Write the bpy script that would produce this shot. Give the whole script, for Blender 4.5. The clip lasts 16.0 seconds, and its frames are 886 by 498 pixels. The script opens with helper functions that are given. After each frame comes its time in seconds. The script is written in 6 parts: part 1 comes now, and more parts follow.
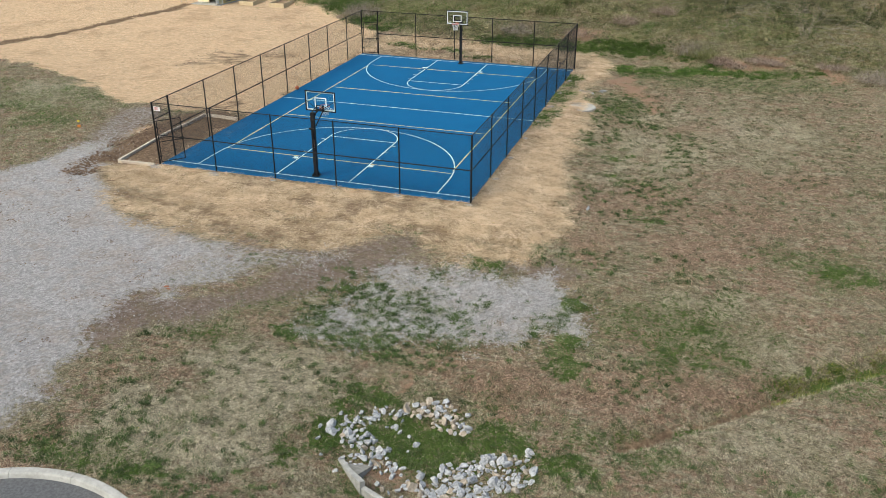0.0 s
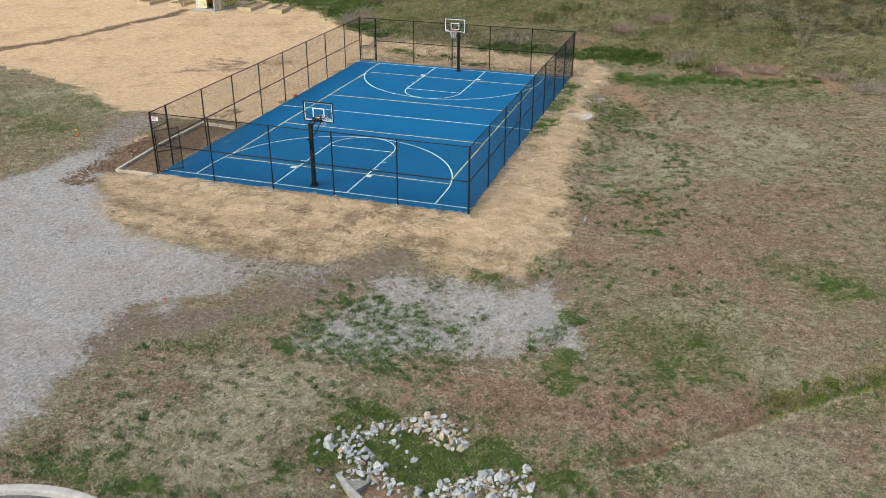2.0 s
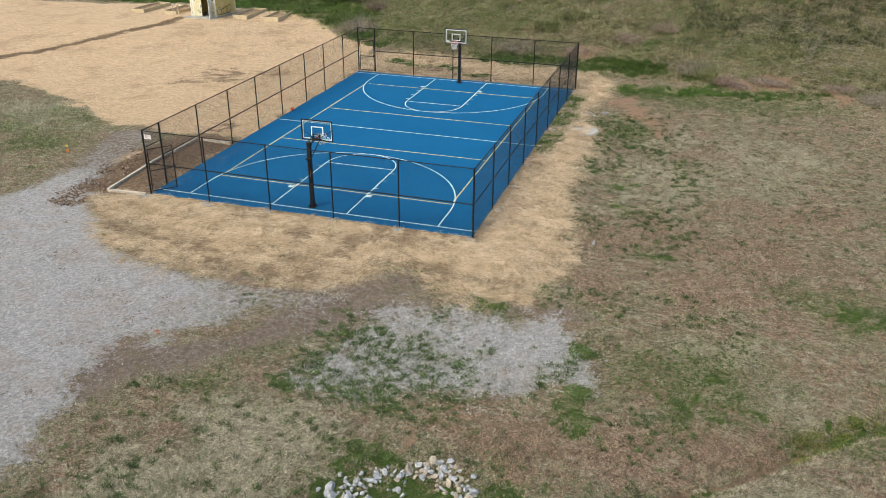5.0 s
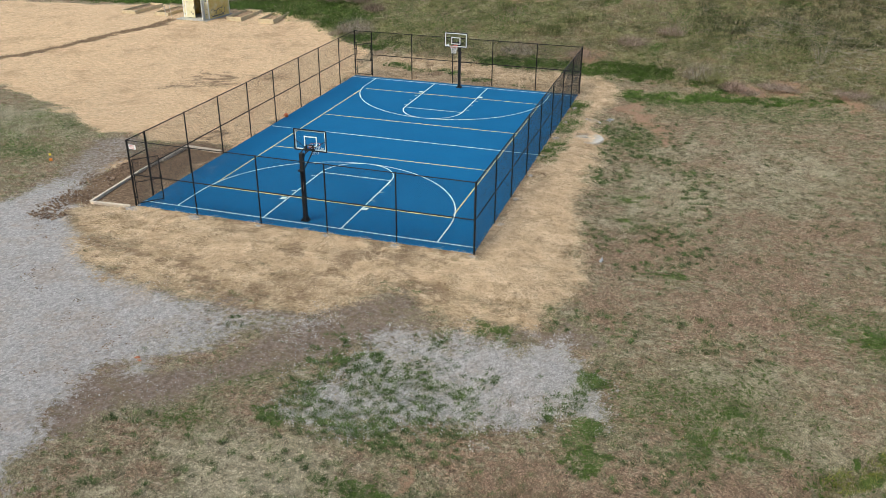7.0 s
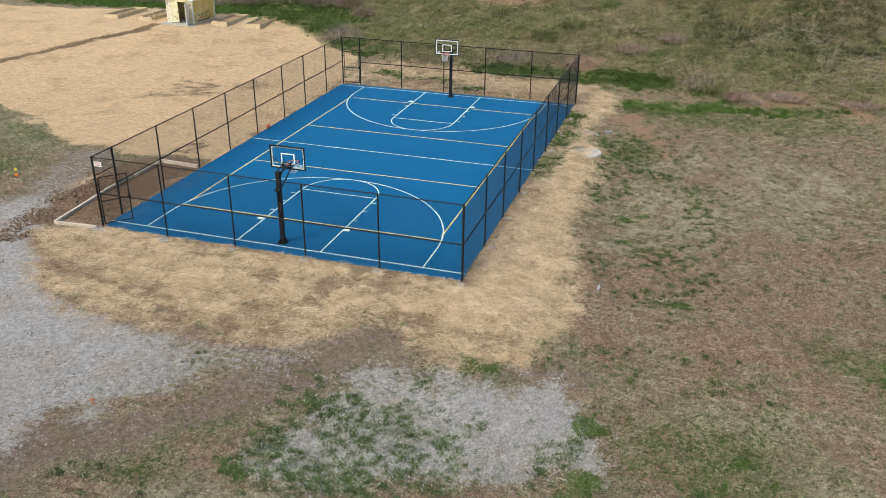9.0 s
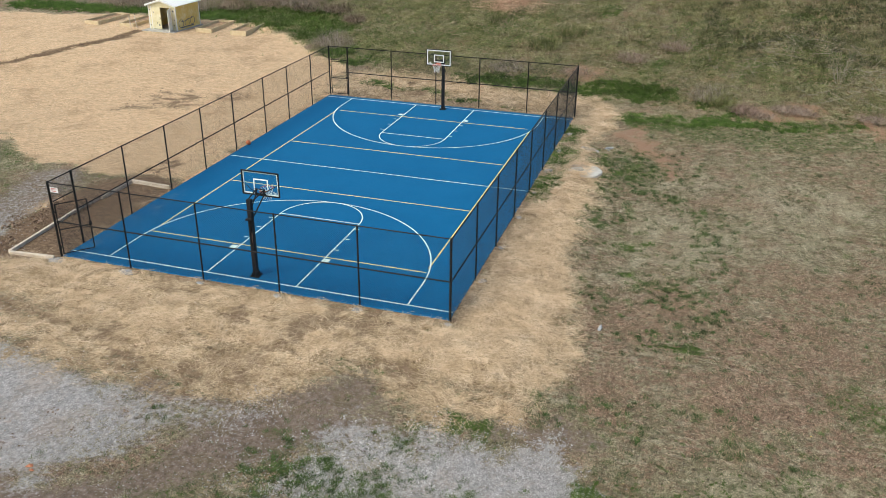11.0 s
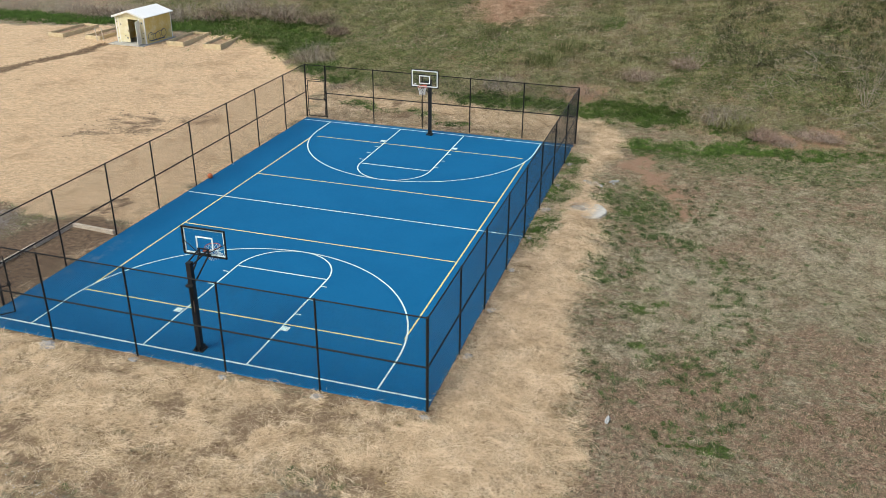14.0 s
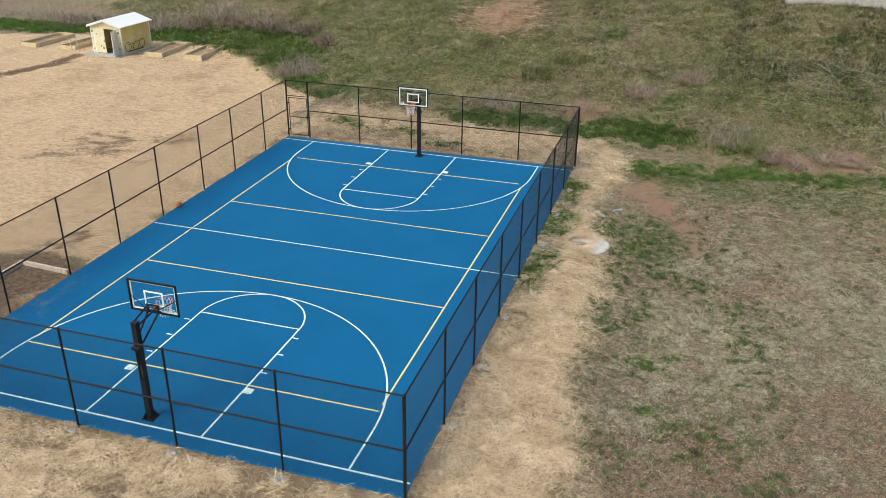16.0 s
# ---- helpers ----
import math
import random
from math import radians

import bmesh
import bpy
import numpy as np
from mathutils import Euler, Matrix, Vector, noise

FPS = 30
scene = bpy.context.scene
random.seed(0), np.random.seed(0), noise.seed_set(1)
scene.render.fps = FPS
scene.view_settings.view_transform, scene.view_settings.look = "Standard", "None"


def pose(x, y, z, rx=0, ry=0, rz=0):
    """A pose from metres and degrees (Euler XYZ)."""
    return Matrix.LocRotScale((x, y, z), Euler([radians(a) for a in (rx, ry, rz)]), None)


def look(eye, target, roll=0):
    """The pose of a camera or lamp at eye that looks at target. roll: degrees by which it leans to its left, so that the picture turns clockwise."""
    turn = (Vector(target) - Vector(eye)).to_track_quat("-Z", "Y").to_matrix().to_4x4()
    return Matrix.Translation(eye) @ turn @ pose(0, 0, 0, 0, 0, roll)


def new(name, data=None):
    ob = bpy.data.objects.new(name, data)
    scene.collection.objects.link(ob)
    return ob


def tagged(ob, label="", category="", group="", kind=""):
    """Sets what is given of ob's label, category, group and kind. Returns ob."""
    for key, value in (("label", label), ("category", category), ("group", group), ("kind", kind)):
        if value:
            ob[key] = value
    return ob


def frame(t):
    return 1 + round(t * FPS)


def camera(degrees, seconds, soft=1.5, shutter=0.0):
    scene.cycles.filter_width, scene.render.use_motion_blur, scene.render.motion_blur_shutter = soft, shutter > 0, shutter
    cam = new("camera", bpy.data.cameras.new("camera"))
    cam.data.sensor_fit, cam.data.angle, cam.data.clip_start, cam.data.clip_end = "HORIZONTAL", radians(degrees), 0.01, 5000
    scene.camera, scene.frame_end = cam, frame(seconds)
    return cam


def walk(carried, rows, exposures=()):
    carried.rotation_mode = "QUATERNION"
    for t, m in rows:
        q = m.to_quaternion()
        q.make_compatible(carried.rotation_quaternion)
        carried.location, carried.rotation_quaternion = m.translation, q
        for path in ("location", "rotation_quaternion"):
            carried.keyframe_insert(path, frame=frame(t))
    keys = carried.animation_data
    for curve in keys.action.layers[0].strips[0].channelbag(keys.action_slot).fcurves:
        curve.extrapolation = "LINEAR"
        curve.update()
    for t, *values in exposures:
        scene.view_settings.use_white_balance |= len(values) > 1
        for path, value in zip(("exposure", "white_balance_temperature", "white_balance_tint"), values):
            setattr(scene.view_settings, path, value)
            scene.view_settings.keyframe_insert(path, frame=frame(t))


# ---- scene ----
cam = camera(55.1, 16.0, soft=0.75)
PATH = [
    (0.0, (16.730, -43.805, 13.740), (11.143, -26.679, 5.052), 0.06),
    (0.5, (16.721, -43.814, 13.843), (11.139, -26.681, 5.166), 0.09),
    (1.0, (16.723, -43.801, 13.945), (11.151, -26.659, 5.279), 0.12),
    (1.5, (16.715, -43.761, 14.044), (11.158, -26.611, 5.384), 0.14),
    (2.0, (16.687, -43.689, 14.126), (11.149, -26.534, 5.465), 0.16),
    (2.5, (16.630, -43.574, 14.209), (11.112, -26.411, 5.549), 0.19),
    (3.0, (16.539, -43.416, 14.289), (11.040, -26.247, 5.631), 0.22),
    (3.5, (16.415, -43.208, 14.372), (10.933, -26.030, 5.721), 0.24),
    (4.0, (16.271, -42.951, 14.430), (10.802, -25.765, 5.786), 0.26),
    (4.5, (16.104, -42.653, 14.458), (10.645, -25.462, 5.816), 0.29),
    (5.0, (15.924, -42.313, 14.461), (10.474, -25.120, 5.817), 0.32),
    (5.5, (15.742, -41.930, 14.442), (10.300, -24.736, 5.796), 0.35),
    (6.0, (15.569, -41.505, 14.407), (10.136, -24.310, 5.758), 0.39),
    (6.5, (15.416, -41.037, 14.360), (9.993, -23.838, 5.711), 0.42),
    (7.0, (15.293, -40.525, 14.307), (9.884, -23.321, 5.659), 0.45),
    (7.5, (15.190, -39.977, 14.249), (9.794, -22.767, 5.607), 0.48),
    (8.0, (15.111, -39.388, 14.201), (9.730, -22.168, 5.568), 0.51),
    (8.5, (15.037, -38.760, 14.163), (9.670, -21.531, 5.539), 0.54),
    (9.0, (14.958, -38.091, 14.140), (9.601, -20.854, 5.527), 0.57),
    (9.5, (14.860, -37.397, 14.116), (9.510, -20.154, 5.509), 0.59),
    (10.0, (14.746, -36.674, 14.090), (9.401, -19.428, 5.489), 0.60),
    (10.5, (14.618, -35.924, 14.065), (9.276, -18.675, 5.466), 0.61),
    (11.0, (14.477, -35.144, 14.040), (9.138, -17.893, 5.444), 0.62),
    (11.5, (14.328, -34.334, 14.016), (8.991, -17.081, 5.423), 0.62),
    (12.0, (14.170, -33.494, 13.993), (8.837, -16.237, 5.405), 0.62),
    (12.5, (14.012, -32.636, 13.965), (8.682, -15.377, 5.379), 0.62),
    (13.0, (13.859, -31.772, 13.939), (8.533, -14.511, 5.356), 0.61),
    (13.5, (13.710, -30.921, 13.918), (8.388, -13.656, 5.340), 0.60),
    (14.0, (13.559, -30.089, 13.899), (8.238, -12.821, 5.326), 0.59),
    (14.5, (13.407, -29.265, 13.884), (8.088, -11.995, 5.314), 0.59),
    (15.0, (13.263, -28.431, 13.879), (7.948, -11.159, 5.309), 0.60),
    (15.5, (13.116, -27.585, 13.893), (7.806, -10.310, 5.327), 0.62),
    (16.0, (12.968, -26.728, 13.913), (7.665, -9.449, 5.348), 0.64),
]
walk(cam, [(t, look(eye, target, roll)) for t, eye, target, roll in PATH], [(0.0, 0.29, 6600, 1.6), (16.0, 0.29, 6600, 1.6)])

# ---------------------------------------------------------------- world, sun
world = bpy.data.worlds.new("overcast_sky")
scene.world = world
world.use_nodes = True
wn = world.node_tree.nodes
sky = wn.new("ShaderNodeTexSky")
sky.sky_type = "NISHITA"
sky.sun_disc = False
SUN_EL, SUN_AZ = 52.0, 215.0        # degrees; azimuth clockwise from +y
sky.sun_elevation, sky.sun_rotation = radians(SUN_EL), radians(SUN_AZ)
sky.dust_density, sky.ozone_density, sky.air_density = 4.0, 0.6, 1.0
wn["Background"].inputs["Strength"].default_value = 0.15
world.node_tree.links.new(sky.outputs["Color"], wn["Background"].inputs["Color"])
sun_data = bpy.data.lights.new("sun", "SUN")
sun_data.energy, sun_data.angle, sun_data.color = 1.5, radians(24), (1.0, 0.95, 0.87)
sun = new("sun", sun_data)
sa, se = radians(SUN_AZ), radians(SUN_EL)
sun.matrix_world = look((math.sin(sa) * math.cos(se) * 60, math.cos(sa) * math.cos(se) * 60, math.sin(se) * 60), (0, 0, 0))


# ---------------------------------------------------------------- shader helpers
class Mat:
    """A node material with short-hand for its nodes."""

    def __init__(self, name, rough=0.8, metal=0.0, spec=0.3):
        self.m = bpy.data.materials.new(name)
        self.m.use_nodes = True
        self.n, self.l = self.m.node_tree.nodes, self.m.node_tree.links
        self.b = self.n["Principled BSDF"]
        self.b.inputs["Roughness"].default_value = rough
        self.b.inputs["Metallic"].default_value = metal
        self.b.inputs["Specular IOR Level"].default_value = spec
        self.coord = None

    def put(self, sock, v):
        if isinstance(v, bpy.types.NodeSocket):
            self.l.new(v, sock)
        elif isinstance(v, (tuple, list)) and sock.type == "RGBA":
            sock.default_value = (*v[:3], 1)
        else:
            sock.default_value = v

    def pos(self):
        if self.coord is None:
            self.coord = self.n.new("ShaderNodeNewGeometry").outputs["Position"]
        return self.coord

    def local(self):
        return self.n.new("ShaderNodeTexCoord").outputs["Object"]

    def stretch(self, vec, s):
        k = self.n.new("ShaderNodeMapping")
        self.put(k.inputs["Vector"], vec)
        k.inputs["Scale"].default_value = s
        return k.outputs["Vector"]

    def noise(self, scale, detail=4, rough=0.6, vec=None, warp=0.0):
        k = self.n.new("ShaderNodeTexNoise")
        self.put(k.inputs["Vector"], vec if vec is not None else self.pos())
        k.inputs["Scale"].default_value, k.inputs["Detail"].default_value = scale, detail
        k.inputs["Roughness"].default_value, k.inputs["Distortion"].default_value = rough, warp
        return k.outputs["Fac"]

    def voronoi(self, scale, out="Distance", vec=None):
        k = self.n.new("ShaderNodeTexVoronoi")
        self.put(k.inputs["Vector"], vec if vec is not None else self.pos())
        k.inputs["Scale"].default_value = scale
        return k.outputs[out]

    def attr(self, name):
        k = self.n.new("ShaderNodeAttribute")
        k.attribute_name = name
        return k.outputs["Fac"]

    def ramp(self, fac, stops):
        k = self.n.new("ShaderNodeValToRGB")
        self.put(k.inputs["Fac"], fac)
        e = k.color_ramp.elements
        while len(e) < len(stops):
            e.new(0.5)
        for el, (p, c) in zip(e, stops):
            el.position, el.color = p, (*c, 1) if isinstance(c, tuple) else (c, c, c, 1)
        return k.outputs["Color"]

    def mix(self, fac, a, b, mode="MIX"):
        k = self.n.new("ShaderNodeMix")
        k.data_type, k.blend_type = "RGBA", mode
        self.put(k.inputs["Factor"], fac)
        self.put(k.inputs["A"], a)
        self.put(k.inputs["B"], b)
        for s in k.inputs:
            if s.identifier == "A_Color":
                self.put(s, a)
            if s.identifier == "B_Color":
                self.put(s, b)
        return [o for o in k.outputs if o.identifier == "Result_Color"][0]

    def math(self, op, a, b=0.0, clamp=False):
        k = self.n.new("ShaderNodeMath")
        k.operation, k.use_clamp = op, clamp
        self.put(k.inputs[0], a)
        self.put(k.inputs[1], b)
        return k.outputs[0]

    def band(self, v, lo, hi):
        k = self.n.new("ShaderNodeMapRange")
        k.interpolation_type = "SMOOTHSTEP"
        self.put(k.inputs["Value"], v)
        k.inputs["From Min"].default_value, k.inputs["From Max"].default_value = lo, hi
        return k.outputs["Result"]

    def island(self):
        return self.n.new("ShaderNodeNewGeometry").outputs["Random Per Island"]

    def rand(self):
        return self.n.new("ShaderNodeObjectInfo").outputs["Random"]

    def color(self, c):
        self.put(self.b.inputs["Base Color"], c)
        return self

    def roughness(self, v):
        self.put(self.b.inputs["Roughness"], v)
        return self

    def bump(self, h, dist=0.01, strength=0.6):
        k = self.n.new("ShaderNodeBump")
        k.inputs["Distance"].default_value, k.inputs["Strength"].default_value = dist, strength
        self.put(k.inputs["Height"], h)
        self.l.new(k.outputs["Normal"], self.b.inputs["Normal"])
        return self


# ---------------------------------------------------------------- materials
def ground_material():
    k = Mat("ground_cover", 0.95, 0, 0.15)
    fine, mid, big = k.noise(38, 6, 0.75), k.noise(6, 5, 0.7), k.noise(0.7, 5, 0.65)
    blade = k.noise(55, 3, 0.7, k.stretch(k.pos(), (1.0, 0.45, 1.0)), 1.2)
    grit = k.voronoi(42)
    # dormant lawn
    spark = k.band(k.noise(85, 2, 0.6), 0.52, 0.68)
    dry = k.mix(k.band(blade, 0.38, 0.62), (0.088, 0.076, 0.048), (0.40, 0.355, 0.23))
    dry = k.mix(k.math("MULTIPLY", spark, 0.6), dry, (0.56, 0.50, 0.37))
    thin = k.mix(k.band(fine, 0.40, 0.62), (0.15, 0.097, 0.068), (0.52, 0.365, 0.265))
    pale = k.mix(k.band(blade, 0.34, 0.6), (0.17, 0.15, 0.11), (0.62, 0.565, 0.43))
    lush = k.mix(k.band(blade, 0.36, 0.66), (0.028, 0.048, 0.011), (0.140, 0.212, 0.046))
    clump = k.math("MULTIPLY", k.math("SUBTRACT", k.noise(7.5, 5, 0.75), 0.5), 2.4)
    # mask for small shadows between grass clumps, painted into the lawn colour
    gap_shade = k.band(k.noise(11, 4, 0.7, None, 0.6), 0.40, 0.56)
    mat_ = k.mix(k.band(k.noise(24, 3, 0.7, None, 1.0), 0.41, 0.59), (0.55, 0.535, 0.525), (1.28, 1.27, 1.26))
    tone = k.math("ADD", big, k.math("MULTIPLY", k.math("SUBTRACT", mid, 0.5), 1.3))
    base = k.mix(k.band(tone, 0.43, 0.60), dry, thin)
    streaks = k.band(k.noise(2.6, 6, 0.78, k.stretch(k.pos(), (0.5, 1.5, 1))), 0.50, 0.62)
    base = k.mix(k.math("MULTIPLY", streaks, 0.7), base, pale)
    dots = k.band(k.noise(2.4, 4, 0.7), 0.585, 0.66)
    base = k.mix(k.math("MULTIPLY", dots, 0.75), base, lush)
    jag = k.math("MULTIPLY", k.math("SUBTRACT", k.math("ADD", mid, fine), 1.0), 1.8)

    def lay(under, name, over, lo=0.35, hi=0.65, amp=1.0):
        v = k.math("ADD", k.attr(name), k.math("MULTIPLY", jag, amp))
        return k.mix(k.band(v, lo, hi), under, over)
    base = lay(base, "thin", thin, 0.25, 0.85)
    base = lay(base, "pale", pale, 0.25, 0.85)
    # darken the lawn colour between clumps in place of shade
    base = k.mix(1.0, base, k.mix(gap_shade, (0.78, 0.76, 0.74), (1.20, 1.20, 1.19)), "MULTIPLY")
    base = k.mix(1.0, base, mat_, "MULTIPLY")
    cell = k.band(k.math("ADD", k.math("MULTIPLY", k.voronoi(8.5, "Color"), 0.6), k.math("MULTIPLY", k.voronoi(21, "Color"), 0.4)), 0.2, 0.8)
    base = k.mix(1.0, base, k.mix(cell, (0.76, 0.755, 0.75), (1.22, 1.215, 1.21)), "MULTIPLY")
    sprout = k.math("ADD", k.math("MULTIPLY", k.attr("olive"), 0.5), clump)
    base = k.mix(k.band(sprout, 0.42, 0.56), base, lush)
    tinge = k.mix(0.28, base, lush)
    base = lay(base, "olive", tinge, 0.3, 1.0, 0.6)
    tufty = k.math("MULTIPLY", k.math("SUBTRACT", k.noise(6.0, 4, 0.7, None, 0.8), 0.5), 2.2)
    base = k.mix(k.band(k.math("ADD", k.math("ADD", k.attr("lush"), tufty), k.math("MULTIPLY", jag, 0.5)), 0.60, 0.82), base, lush)
    # garden field under matted straw mulch
    tan = k.mix(k.band(fine, 0.3, 0.7), (0.52, 0.36, 0.215), (0.82, 0.62, 0.415))
    tan = k.mix(k.math("MULTIPLY", k.band(k.noise(1.6, 6, 0.8), 0.53, 0.70), 0.6), tan, (0.38, 0.25, 0.145))
    tan = k.mix(k.band(k.noise(90, 2, 0.6), 0.5, 0.62), tan, (0.86, 0.68, 0.47))
    tan = k.mix(k.band(k.noise(5, 4, 0.7, k.stretch(k.pos(), (0.25, 1.0, 1.0)), 0.8), 0.61, 0.72), tan, (0.34, 0.22, 0.135))
    scuff = k.noise(13, 5, 0.75, k.stretch(k.pos(), (0.35, 1.0, 1.0)), 0.6)
    tan = k.mix(k.math("MULTIPLY", k.band(scuff, 0.57, 0.66), 0.5), tan, (0.36, 0.23, 0.135))
    tan = k.mix(k.math("MULTIPLY", k.band(k.noise(0.35, 5, 0.7), 0.5, 0.66), 0.55), tan, (0.46, 0.30, 0.18))
    fleck = k.band(k.math("ADD", k.math("MULTIPLY", k.voronoi(7, "Color", k.stretch(k.pos(), (0.6, 1.3, 1))), 0.55), k.math("MULTIPLY", k.voronoi(16, "Color"), 0.45)), 0.15, 0.85)
    tan = k.mix(1.0, tan, k.mix(fleck, (0.82, 0.79, 0.76), (1.15, 1.14, 1.14)), "MULTIPLY")
    base = lay(base, "tan", tan, 0.4, 0.6, 0.6)
    # mud
    mud = k.mix(k.band(mid, 0.3, 0.7), (0.155, 0.112, 0.087), (0.32, 0.25, 0.205))
    mud = k.mix(k.math("MULTIPLY", k.band(k.voronoi(26, "Color"), 0.70, 0.9), 0.45), mud, (0.50, 0.475, 0.45))
    mud = k.mix(k.math("MULTIPLY", k.band(k.noise(1.4, 5, 0.7, k.stretch(k.pos(), (1, 1.6, 1))), 0.5, 0.62), 0.35), mud, (0.20, 0.165, 0.085))
    base = lay(base, "mud", mud, 0.3, 0.85, 0.9)
    # crushed stone
    stone = k.mix(k.band(k.voronoi(30, "Color"), 0.1, 0.9), (0.43, 0.412, 0.412), (0.72, 0.70, 0.705))
    stone = k.mix(k.band(grit, 0.35, 0.75), stone, (0.40, 0.395, 0.40))
    stone = k.mix(k.math("MULTIPLY", k.band(k.noise(0.8, 7, 0.8), 0.46, 0.62), 0.75), stone, (0.48, 0.42, 0.38))
    stone = k.mix(k.math("MULTIPLY", k.band(k.noise(3.5, 6, 0.8), 0.575, 0.67), 0.6), stone, (0.34, 0.30, 0.27))
    stone = k.mix(1.0, stone, k.mix(k.band(k.voronoi(12, "Color"), 0.1, 0.9), (0.74, 0.735, 0.73), (1.1, 1.1, 1.1)), "MULTIPLY")
    base = lay(base, "gravel", stone, 0.35, 0.62, 0.9)
    # loose straw on soil
    soil = k.mix(k.band(mid, 0.35, 0.7), (0.155, 0.103, 0.068), (0.36, 0.255, 0.17))
    stalk = k.mix(k.band(k.noise(60, 3, 0.7, k.stretch(k.pos(), (1, 0.35, 1)), 2.0), 0.3, 0.68), (0.36, 0.265, 0.165), (0.76, 0.62, 0.435))
    straw = k.mix(k.band(k.math("ADD", k.math("MULTIPLY", k.noise(2.6, 6, 0.8, k.stretch(k.pos(), (0.7, 1.3, 1))), 0.75), k.math("MULTIPLY", k.noise(14, 4, 0.7), 0.25)), 0.50, 0.62), stalk, soil)
    straw = k.mix(1.0, straw, k.mix(k.band(k.noise(1.3, 6, 0.75), 0.40, 0.60), (0.74, 0.70, 0.64), (1.1, 1.1, 1.1)), "MULTIPLY")
    straw = k.mix(1.0, straw, k.mix(k.band(k.noise(13, 4, 0.7, k.stretch(k.pos(), (0.8, 1.2, 1)), 0.8), 0.40, 0.60), (0.62, 0.58, 0.53), (1.2, 1.2, 1.18)), "MULTIPLY")
    base = lay(base, "straw", straw, 0.35, 0.6, 0.9)
    base = lay(base, "soil", soil, 0.35, 0.7, 0.8)
    red = k.mix(k.band(fine, 0.3, 0.7), (0.23, 0.132, 0.088), (0.53, 0.345, 0.24))
    base = lay(base, "red", red, 0.35, 0.95, 0.9)
    k.color(base)
    wet = k.math("MULTIPLY", k.attr("wet"), k.band(k.math("ADD", mid, k.attr("wet")), 1.0, 1.35))
    k.roughness(k.math("SUBTRACT", 0.95, k.math("MULTIPLY", wet, 0.8)))
    k.bump(k.math("ADD", k.math("MULTIPLY", mid, 1.6), k.math("ADD", fine, k.math("MULTIPLY", blade, 0.8))), 0.07, 0.9)
    return k.m


def blades_material(name, stops, rough=0.8, patch=2.0, tone=0.0):
    """Leaf and stalk colours; tone is the share that a whole tuft has in common."""
    k = Mat(name, rough, 0, 0.2)
    v = k.math("ADD", k.math("MULTIPLY", k.island(), 0.66 - tone), k.math("MULTIPLY", k.band(k.noise(patch, 5, 0.7), 0.32, 0.68), 0.34))
    if tone:
        v = k.math("ADD", v, k.math("MULTIPLY", k.attr("tone"), tone))
    k.color(k.ramp(v, stops))
    k.b.inputs["Subsurface Weight"].default_value = 0.0
    return k.m


def plain(name, a, b, rough=0.7, metal=0.0, scale=8.0, spec=0.4, bump=0.0, per=False):
    k = Mat(name, rough, metal, spec)
    f = k.noise(scale, 6, 0.7, k.local())
    c = k.mix(k.band(f, 0.3, 0.7), a, b)
    if per:
        c = k.mix(0.75, c, k.mix(k.rand(), (0.55, 0.53, 0.5), (1.0, 1.0, 1.0)), "MULTIPLY")
    k.color(c)
    if bump:
        k.bump(k.noise(scale * 5, 5, 0.7, k.local()), bump, 0.7)
    return k.m


def court_material():
    k = Mat("blue_acrylic", 0.7, 0, 0.16)
    base = k.mix(k.band(k.noise(0.35, 4), 0.35, 0.65), (0.0042, 0.108, 0.262), (0.0055, 0.117, 0.280))
    base = k.mix(k.math("MULTIPLY", k.band(k.noise(2.2, 6, 0.75), 0.5, 0.8), 0.3), base, (0.0045, 0.095, 0.230))
    # pale dust tracked in by the gate
    sep = k.n.new("ShaderNodeSeparateXYZ")
    k.put(sep.inputs[0], k.pos())
    near = k.math("MULTIPLY", k.band(sep.outputs["X"], -5.9, -7.6), k.band(sep.outputs["Y"], -3.5, -7.5))
    dust = k.math("MULTIPLY", near, k.band(k.noise(1.5, 6, 0.75, k.stretch(k.pos(), (1, 0.6, 1))), 0.48, 0.75))
    base = k.mix(k.math("MULTIPLY", dust, 0.7), base, (0.20, 0.25, 0.31))
    k.color(base)
    k.roughness(k.math("ADD", 0.62, k.math("MULTIPLY", k.noise(9, 4), 0.15)))
    k.bump(k.noise(160, 3), 0.002, 0.4)
    return k.m


def paint_material(name, c, d):
    k = Mat(name, 0.6, 0, 0.35)
    k.color(k.mix(k.band(k.noise(7, 6, 0.75), 0.35, 0.75), c, d))
    return k.m


def rock_material(name, lo, hi, stain):
    k = Mat(name, 0.85, 0, 0.3)
    loc = k.local()
    # shading painted into the stone: lo tones imitate crevice shade
    c = k.mix(k.band(k.noise(2.8, 7, 0.8, loc), 0.34, 0.62), lo, hi)
    c = k.mix(k.band(k.noise(1.3, 5, 0.7, loc), 0.55, 0.72), c, stain)
    c = k.mix(0.6, c, k.mix(k.rand(), (0.5, 0.51, 0.53), (1.0, 0.98, 0.95)), "MULTIPLY")
    k.color(c)
    k.bump(k.noise(9, 6, 0.75, loc), 0.03, 0.6)
    return k.m


def glass_material():
    k = Mat("clear_acrylic", 0.08, 0, 0.5)
    k.color((0.86, 0.93, 0.95))
    k.b.inputs["Transmission Weight"].default_value = 1.0
    k.b.inputs["IOR"].default_value = 1.06
    return k.m


